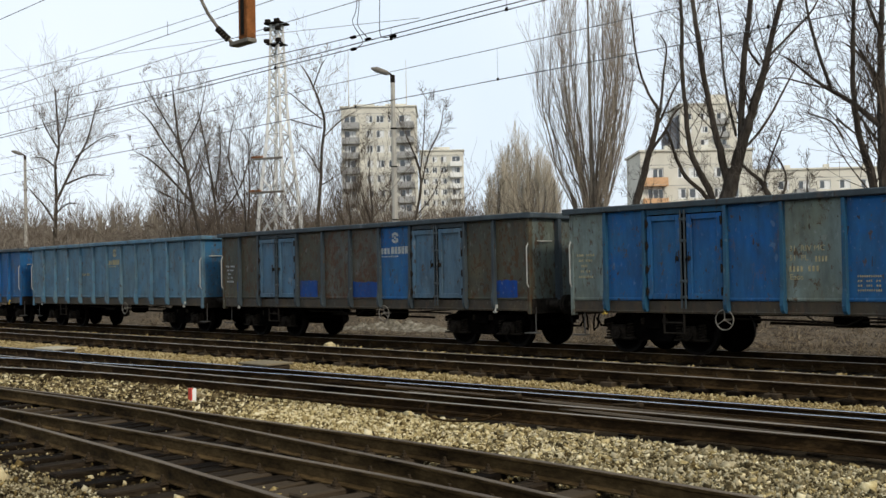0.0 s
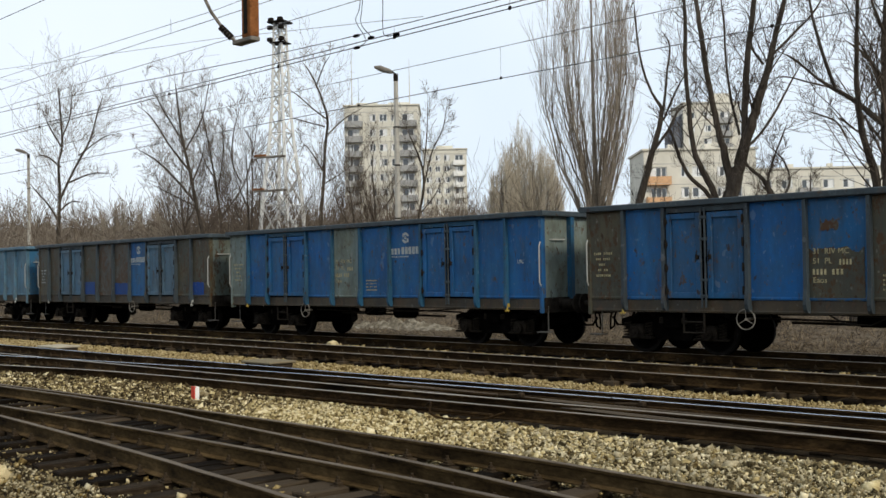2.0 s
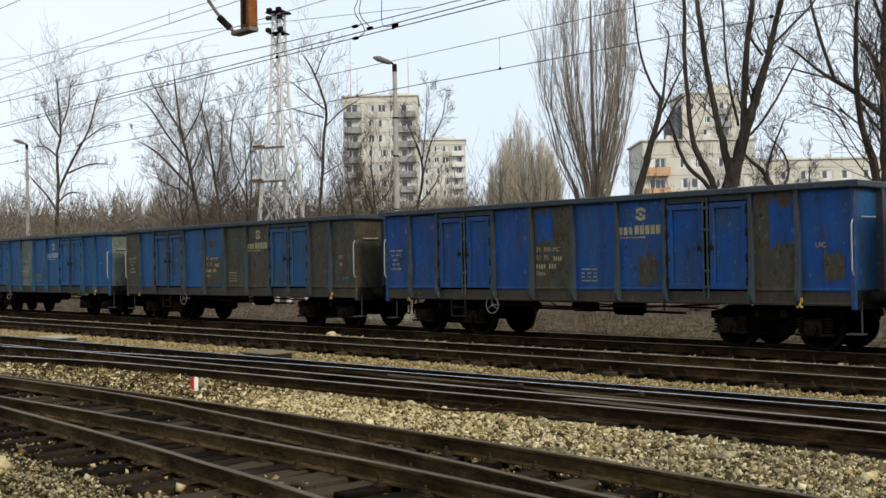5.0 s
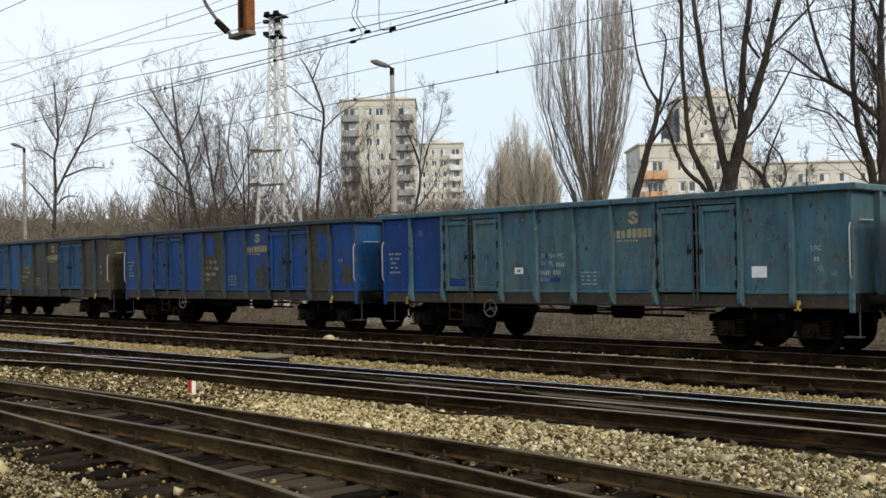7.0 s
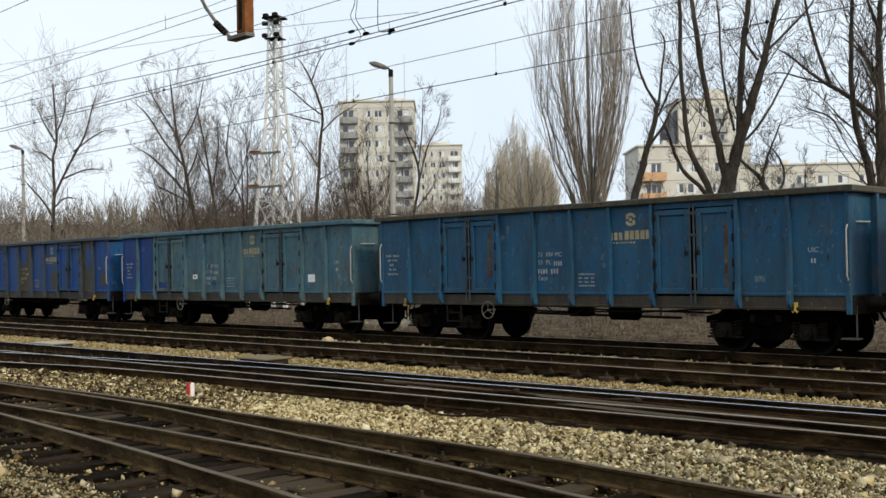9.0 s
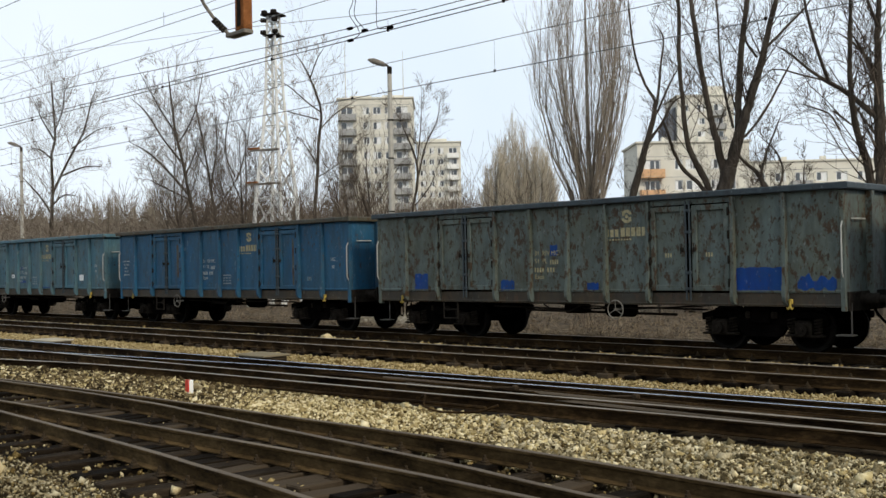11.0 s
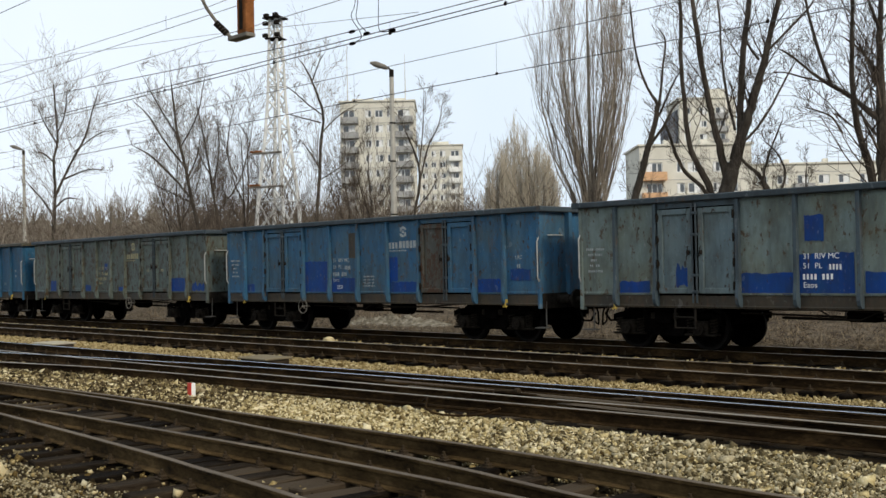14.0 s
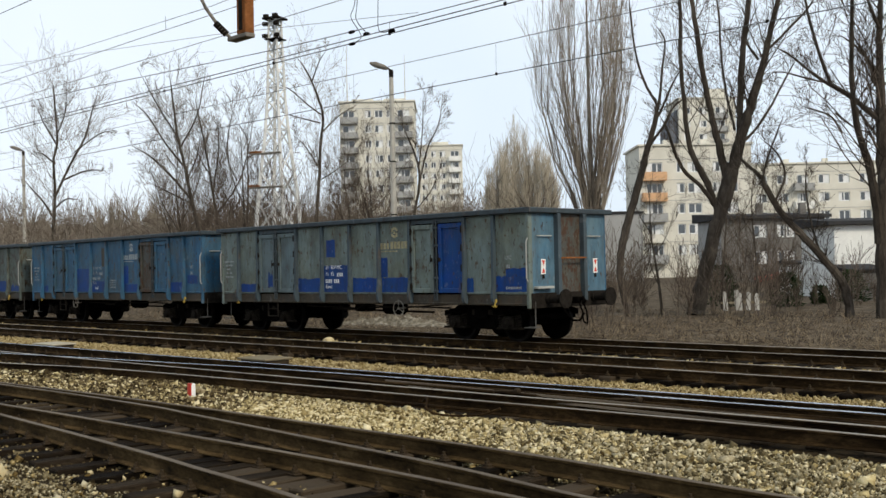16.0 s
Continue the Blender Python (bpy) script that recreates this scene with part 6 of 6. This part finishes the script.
    part("wall", Geo().box(0, 2.6, 0, 3, 0, 1.75), M_whitewall, wl_)
    part("roof", Geo().prism([(-0.2, 1.75), (-0.2, 1.84), (3.2, 2.0), (3.2, 1.75)], 0, -0.15, 2.75), M_roof, wl_)
    rw = thing("garage_row", "row of plain grey garages behind the line", "garage", at=ground_at(17.6, 118), turn=radians(45.09))
    part("wall", Geo().box(0, 4.6, 0, 6, 0, 7.6), M_panel_grey, rw)
    part("roof", Geo().cbox(-0.2, 4.8, -0.2, 6.2, 7.6, 7.85, 0.03), M_roof, rw)
    fence = thing("fence", "short gappy fence of weathered pale boards", "fence", at=ground_at(11.3, 43), turn=radians(45.09))
    rng = random.Random(4)
    for k, (x, h) in enumerate(((0.0, 0.80), (0.47, 0.86), (0.58, 0.74), (0.92, 0.76), (1.28, 0.70))):
        o = part("board", kept("board%.2f" % h, M_board, lambda g: g.prism([(0, 0), (0.17, 0), (0.17, h - 0.05), (0.1, h), (0, h - 0.03)], 1, 0, 0.028)), M_board, fence, at=(x, rng.uniform(-0.02, 0.02), 0.0))
        o.rotation_euler = (0, rng.uniform(-0.05, 0.05), 0)
    part("fence_rail", Geo().cbox(-0.1, 1.75, 0.03, 0.07, 0.3, 0.38, 0.005), M_plank, fence)


# ---- masts, lamps, wires ----
def lattice_mast():
    ob = thing("lattice_mast", "tall galvanised lattice mast with lamps on top", "mast", at=(-44.85, 32.75, -0.2), turn=radians(20))
    H = 15.1

    def half(z):
        return 1.05 - 0.055 * z if z < 6.3 else (0.703 - 0.0955 * (z - 6.3) if z < 10 else 0.353 - 0.025 * (z - 10))
    legs = [(-1, -1), (1, -1), (1, 1), (-1, 1)]
    for sx, sy in legs:
        pts = [(sx * half(z), sy * half(z), z) for z in (0, 3, 6, 9, 11, H)]
        part("leg", Geo().tube(pts, [0.125, 0.125, 0.12, 0.10, 0.08, 0.065], 4), M_galv, ob)
    zs, z = [0.0], 0.0
    while z < H - 0.4:
        z += max(0.62, half(z) * 2.0)
        zs.append(min(z, H))
    for i, (a, b) in enumerate(zip(zs, zs[1:])):
        for k in range(4):
            p, q = legs[k], legs[(k + 1) % 4]
            if i % 2:
                p, q = q, p
            part("brace", Geo().tube([(p[0] * half(a), p[1] * half(a), a), (q[0] * half(b), q[1] * half(b), b)], 0.075 if a < 6.3 else 0.05, 4), M_galv, ob)
            if i % 3 == 2:
                part("girt", Geo().tube([(p[0] * half(b), p[1] * half(b), b), (q[0] * half(b), q[1] * half(b), b)], 0.03, 4), M_galv, ob)
    for z, x0 in ((6.3, -1.2), (8.05, -1.15)):
        part("crossarm", Geo().cbox(x0, half(z) + 0.1, -half(z) - 0.14, -half(z) - 0.02, z, z + 0.10, 0.01), M_dirty, ob)
        part("stay_weight", Geo().cbox(x0 - 0.1, x0 + 0.6, -half(z) - 0.16, -half(z) + 0.0, z + 0.10, z + 0.2, 0.02), M_rust, ob)
    part("platform", Geo().cbox(-0.42, 0.42, -0.4, 0.4, 14.02, 14.08, 0.01), M_iron, ob)
    part("platform", Geo().cbox(-0.5, 0.5, -0.45, 0.45, H - 0.02, H + 0.07, 0.01), M_iron, ob)
    for x, z in ((-0.36, 14.1), (0.36, 14.1), (-0.34, 14.72), (0.34, 14.72), (-0.28, 15.12), (0.28, 15.12)):
        part("floodlight", Geo().cbox(x - 0.14, x + 0.14, -0.5, -0.3, z, z + 0.2, 0.03), M_iron, ob)
        part("bracket", Geo().tube([(x, -0.32, z + 0.05), (x, 0.0, z + 0.02)], 0.03, 5), M_iron, ob)
    return ob


def lamp_post(at, height, turn, scale=1.0):
    ob = thing("street_lamp", "concrete lamp post with a grey lantern head", "street lamp", "lineside lamp posts", at=at, turn=turn)
    part("pole", Geo().tube([(0, 0, 0), (0, 0, height * 0.5), (0, 0, height)], [0.155, 0.13, 0.10], 8), M_concrete, ob)
    for z in (4.5, 7.0, 8.8):
        part("band", Geo().tube([(0, 0, z), (0, 0, z + 0.06)], 0.15, 8), M_iron, ob)
    part("collar", Geo().tube([(0, 0, height - 0.3), (0, 0, height + 0.05)], 0.11, 8), M_iron, ob)
    part("arm", Geo().tube([(0, 0, height), (-0.12, 0, height + 0.12), (-0.3, 0, height + 0.2)], 0.05, 6), M_iron, ob)
    g = Geo()
    g.tube([(-0.15, 0, height + 0.10), (-0.3, 0, height + 0.17), (-0.75, 0, height + 0.33), (-1.0, 0, height + 0.40)], [0.05, 0.12, 0.14, 0.05], 10)
    part("lantern", g, M_dirty, ob)
    return ob


def wire(parent, name, pts, r, mat=None, sides=4):
    return part(name, Geo().tube(pts, r, sides), mat or M_wire, parent)


def sagging(y, pts, n=5):
    return spline([(x, y, z) for x, z in pts], n)


def add_line():
    """Overhead line: contact wires, messengers and droppers above the tracks."""
    def contact(label, y, z, r=0.009, twin=0.0, slope=0.0, mat=None):
        ob = thing("overhead_line", label, "overhead wire", "overhead lines")
        for dz in ((0, twin) if twin else (0,)):
            wire(ob, "contact_wire", [(-260, y - slope * 230, z + dz), (-30, y, z + dz), (120, y + slope * 150, z + dz)], r, mat)
        part("mast", Geo().cbox(29.8, 30.2, y - 0.2, y + 0.2, -0.5, z + 1.9, 0.03), M_concrete, ob)
        return ob
    ob = contact("twin grey contact wires over the main track", 12.0, 5.80, twin=0.075)
    mess = sagging(12.0, [(-190, 7.3), (-150, 5.98), (-110, 7.3), (-60, 7.05), (-40, 6.72), (-26, 6.40), (-20, 6.19), (-15, 6.02), (-8, 5.97), (0, 6.05), (20, 6.9), (45, 7.4)])
    wire(ob, "messenger_wire", mess, 0.008)
    wire(ob, "feeder_wire", [(-60, 12.3, 10.5), (-29.4, 12.1, 7.7), (-18.6, 12.0, 6.7), (-12.5, 12.0, 6.03)], 0.005, M_wire_pale)
    for x in (-50, -42, -34, -27, -20.5, -16.5, -13.2, -10.6, -6.5):
        z = min(mess, key=lambda p: abs(p.x - x)).z
        wire(ob, "dropper", [(x, 12.0, 5.80), (x, 12.0, z)], 0.004)
        part("clamp", Geo().cbox(x - 0.03, x + 0.03, 11.985, 12.015, 5.78, 5.84, 0.01), M_iron, ob)
    ob = contact("grey contact wire over the second track", 16.1, 5.77)
    mess = sagging(16.1, [(-190, 7.6), (-120, 6.6), (-90, 6.4), (-50, 6.35), (-25, 6.42), (-13, 6.42), (0, 6.55), (25, 7.4)])
    wire(ob, "messenger_wire", mess, 0.007)
    for x in (-52, -38, -27, -19, -14.5, -8.5):
        z = min(mess, key=lambda p: abs(p.x - x)).z
        wire(ob, "dropper", [(x, 16.1, 5.77), (x, 16.1, z)], 0.004)
        part("clamp", Geo().cbox(x - 0.03, x + 0.03, 16.085, 16.115, 5.75, 5.81, 0.01), M_iron, ob)
    contact("thin grey contact wire over the turnout", 9.95, 5.80, 0.006, mat=M_wire_pale)
    ob = contact("thin grey contact wire between the tracks", 9.0, 5.80, 0.006, mat=M_wire_pale)
    wire(ob, "messenger_wire", [(-160, 9.0, 6.6), (-60, 9.0, 6.15), (-26, 9.0, 6.10), (-14, 9.0, 5.93), (0, 9.0, 6.3), (30, 9.0, 7.3)], 0.005, M_wire_pale)
    for x in (-30.0, -19.5, -15.3):
        wire(ob, "dropper", [(x, 9.0, 5.8), (x, 9.0, 6.02)], 0.004)
    contact("grey contact wire over the sidings", 6.6, 5.82, 0.006, mat=M_wire_pale)
    # loose feeder loops clamped to the main wires
    lp = thing("feeder_loop", "loose black feeder cables clamped to the overhead wires", "cable")
    for line in ([(-14.0, 7.6), (-14.08, 6.55), (-14.2, 6.27), (-13.98, 5.97), (-13.95, 5.85), (-14.15, 5.79)], [(-13.95, 7.6), (-14.02, 6.53), (-14.06, 6.2), (-13.8, 5.92)], [(-13.46, 7.6), (-13.48, 6.43), (-13.49, 5.99), (-13.42, 5.87), (-13.17, 5.84)]):
        wire(lp, "cable", spline([(x, 12.0, z) for x, z in line], 6), 0.008, M_black)
    for x, z in ((-14.19, 6.0), (-13.8, 5.9), (-14.18, 5.79), (-13.15, 5.84)):
        part("clamp", Geo().cbox(x - 0.07, x + 0.07, 11.97, 12.03, z - 0.025, z + 0.025, 0.015), M_black, lp)
    # drop bracket hanging from a cross beam over the yard
    br = thing("drop_bracket", "rusty steel drop post with a bent registration arm", "wire bracket")
    part("drop_post", Geo().cbox(-12.62, -12.40, 8.55, 8.70, 5.20, 7.9, 0.01), M_rust, br)
    part("web", Geo().cbox(-12.55, -12.47, 8.535, 8.55, 5.25, 7.9, 0.004), M_iron, br)
    part("foot_plate", Geo().cbox(-12.85, -12.38, 8.54, 8.70, 5.14, 5.20, 0.01), M_dirty, br)
    part("arm", Geo().tube([(-12.75, 8.6, 5.16), (-12.80, 8.58, 5.18), (-12.88, 8.45, 5.32), (-13.0, 8.3, 5.60), (-13.2, 8.1, 6.2), (-13.6, 7.8, 7.8)], 0.024, 8), M_dirty, br)
    for k in range(5):
        f = k / 4
        part("insulator_disc", Geo().tube([(-12.84 - 0.07 * f, 8.53 - 0.11 * f, 5.24 + 0.13 * f), (-12.855 - 0.07 * f, 8.51 - 0.11 * f, 5.265 + 0.13 * f)], 0.05, 10), M_iron, br)
    part("beam", Geo().cbox(-12.7, -12.3, -6.0, 9.2, 7.8, 8.1, 0.02), M_galv, br)
    part("mast", Geo().cbox(-12.72, -12.28, -6.4, -6.0, -0.4, 8.1, 0.02), M_concrete, br)


def add_yard_things():
    mk = thing("marker_post", "small red and white fouling-point marker post", "marker post", at=(-15.05, 9.22, ground_height(-15.05, 9.22) - 0.02))
    part("post", Geo().cbox(-0.045, 0.045, -0.045, 0.045, 0, 0.25, 0.01), M_white, mk)
    part("red_face", Geo().box(-0.049, 0.044, -0.052, -0.02, 0.06, 0.256), M_red, mk)
    for at_, sz, lab in (((-18.8, 13.3), 0.95, "low flat point-motor box with a concrete lid"), ((-28.2, 13.0), 1.1, "low flat cable box with a concrete lid")):
        bx = thing("cable_box", lab, "cable box", at=(*at_, ground_height(*at_)))
        part("body", Geo().cbox(-sz / 2, sz / 2, -0.3, 0.3, -0.02, 0.20, 0.02), M_sleeper, bx)
        part("lid", Geo().cbox(-sz / 2 - 0.05, sz / 2 + 0.05, -0.35, 0.35, 0.201, 0.25, 0.015), M_plank, bx)
    def lump(name, label, at_, r, mat):
        rng = random.Random(int(at_[0] * 50))
        bm = bmesh.new()
        bmesh.ops.create_icosphere(bm, subdivisions=2, radius=r)
        for v in bm.verts:
            n_ = noise.noise(v.co * (2.2 / r) + Vector((at_[0], at_[1], 0)))
            v.co *= 1 + 0.35 * n_
            v.co.z *= 0.75
        me = bpy.data.meshes.new(name)
        bm.to_mesh(me)
        bm.free()
        me.materials.append(mat)
        ob = tagged(new(name, me), label, "stone")
        ob.location = (*at_, ground_height(*at_) + r * 0.45)
    lump("stone", "large yellowish stone beside the track", (-22.9, 18.35), 0.16, M_ballast_y)
    lump("stone", "pale loose stone between the rails", (-6.55, 6.75), 0.10, M_ballast_y)
    lump("stone", "pale loose stone between the rails", (-6.1, 7.35), 0.10, M_ballast)
    lump("stone", "pale loose stone between the rails", (-9.6, 6.95), 0.09, M_ballast)
    lump("stone", "brown loose stone beside the sleepers", (-10.9, 4.35), 0.13, M_ballast_y)
    bw = thing("bent_wire", "bent rusty wire rod lying on the ballast", "wire")
    part("rod", Geo().tube(spline([(-10.75, 10.25, -0.02), (-10.5, 10.1, 0.06), (-10.35, 9.95, -0.06), (-10.1, 10.0, -0.12), (-9.5, 10.05, -0.08), (-9.2, 10.15, 0.02)], 5), 0.016, 6), M_rail_side, bw)
    for x, y in ((-10.9, 11.75), (-8.9, 11.95)):
        lv = thing("point_lever", "short worn point lever between the rails", "lever", at=(x, y, -0.06))
        part("rod", Geo().tube([(0, 0, -0.12), (0.1, 0.05, 0.04), (0.5, 0.1, 0.06)], 0.018, 6), M_clip, lv)
        part("knob", Geo().cbox(0.46, 0.56, 0.06, 0.14, 0.02, 0.10, 0.02), M_clip, lv)
    rod = thing("point_rods", "rusty point rods and wires along the turnout", "point rod")
    for a, b, y0, y1 in ((-15, 2, 12.05, 12.35), (-15, 2, 11.85, 12.15), (-14.5, -9.5, 9.9, 10.25)):
        part("rod", Geo().tube([(a, y0, -0.06), (b, y1, -0.05)], 0.025, 6), M_rail_side, rod)
    for a, b, y0, y1 in ((-13.5, 3, 12.02, 11.62), (-12.5, 3, 11.62, 10.75)):
        part("switch_blade", Geo().prism([(-0.022, -0.03), (-0.012, 0.0), (0.012, 0.0), (0.022, -0.03)], 0, 0, b - a), M_rail_brown, rod, at=(a, y0, -0.03)).rotation_euler = (0, 0, math.atan2(y1 - y0, b - a))
    hp = thing("sand_heap", "low pale ridge of dumped sand in the grass", "sand heap", at=(-28.2, 25.3, ground_height(-28.2, 25.3)), turn=radians(12))
    rng = random.Random(6)
    g, nx, ny = Geo(), 60, 14
    for i in range(nx + 1):
        for j in range(ny + 1):
            u, v = i / nx * 2 - 1, j / ny * 2 - 1
            lift = max(0, 1 - u * u) * max(0, 1 - v * v)
            g.v.append((u * 2.7, v * 0.8, -0.05 + lift * (0.26 + 0.30 * noise.noise((u * 7, v * 4, 3)) + 0.16 * noise.noise((u * 19, v * 9, 5)) + 0.08 * u)))
    for i in range(nx):
        for j in range(ny):
            k = i * (ny + 1) + j
            g.f.append((k, k + ny + 1, k + ny + 2, k + 1))
            g.s.append(0)
    part("sand", g, M_sand, hp)


def add_grass():
    rng = random.Random(77)
    tw = Twigs()
    for _ in range(16000):
        y = 22.3 + 16 * rng.random() ** 1.8
        a = radians(rng.uniform(20, 68))
        x = -y * math.tan(a)
        z = ground_height(x, y)
        h = rng.uniform(0.02, 0.11) if rng.random() < 0.97 else rng.uniform(0.2, 0.5)
        p = Vector((x, y, z - 0.02))
        for _ in range(3):
            q = p + Vector((rng.gauss(0, 0.11), rng.gauss(0, 0.11), h * rng.uniform(0.4, 1)))
            tw.stick(p, q, 0.006, 0.002)
    for _ in range(260):
        y = 22.6 + 14 * rng.random()
        x = -y * math.tan(radians(rng.uniform(20, 66)))
        z = ground_height(x, y)
        for _ in range(9):
            p = Vector((x + rng.gauss(0, 0.12), y + rng.gauss(0, 0.12), z - 0.02))
            tw.stick(p, p + Vector((rng.gauss(0, 0.14), rng.gauss(0, 0.14), rng.uniform(0.08, 0.34))), 0.008, 0.003)
    tagged(new("dry_grass", tw.mesh("dry_grass", M_straw)), "matted dry brown grass and weed stalks", "grass", kind="stuff")


add_line()
lattice_mast()
lamp_post((-36.9, 33.58, -0.15), 11.3, radians(45.09))
lamp_post((-78.74, 34.1, -0.15), 11.4, radians(45.09))
add_buildings()
add_trees()
add_yard_things()
add_grass()
stones("ballast_near", "pale angular ballast stones between the tracks", M_ballast, 50000, picker(8.0, 10.5, -14, -2.5, 0, lambda x, y: 0.6 * smooth(-8.5, -5.5, x)), 0.0195, 1)
stones("ballast_grey", "greyish angular ballast stones between the tracks", M_ballast_grey, 26000, picker(8.0, 10.5, -11, -2.5, 0.004, lambda x, y: 1 - smooth(-10.5, -5.5, x)), 0.021, 9)
stones("ballast_left", "mixed pale ballast stones beside the sidings", M_ballast, 16000, picker(8.0, 10.5, -25, -13.2), 0.022, 6)
stones("ballast_dirty", "oily dark ballast stones beside the sidings", M_front, 16000, picker(8.0, 10.5, -25, -13.2, 0.006), 0.024, 7)
stones("ballast_front", "grimy ballast stones among the siding sleepers", M_front, 42000, picker(2.8, 8.05, -19, -3, -0.01, lambda x, y: 0.62 if y > 4.3 else 0.0), 0.021, 2)
stones("ballast_corner", "greyish ballast stones beside the sleeper ends", M_ballast_grey, 14000, picker(2.8, 5.0, -14, -4, 0.0), 0.016, 8)
stones("ballast_pale", "scattered yellow stones fallen among the sleepers", M_ballast_y, 1800, picker(3.2, 8.0, -17, -3, 0.03), 0.022, 5)
stones("ballast_middle", "sandy yellowish ballast between the tracks", M_ballast_y, 52000, picker(13.25, 15.28, -40, -4), 0.0165, 3)
stones("ballast_far", "dark sandy ballast beside the train track", M_ballast_y, 11000, picker(17.3, 18.9, -50, -6), 0.024, 4)
motions()
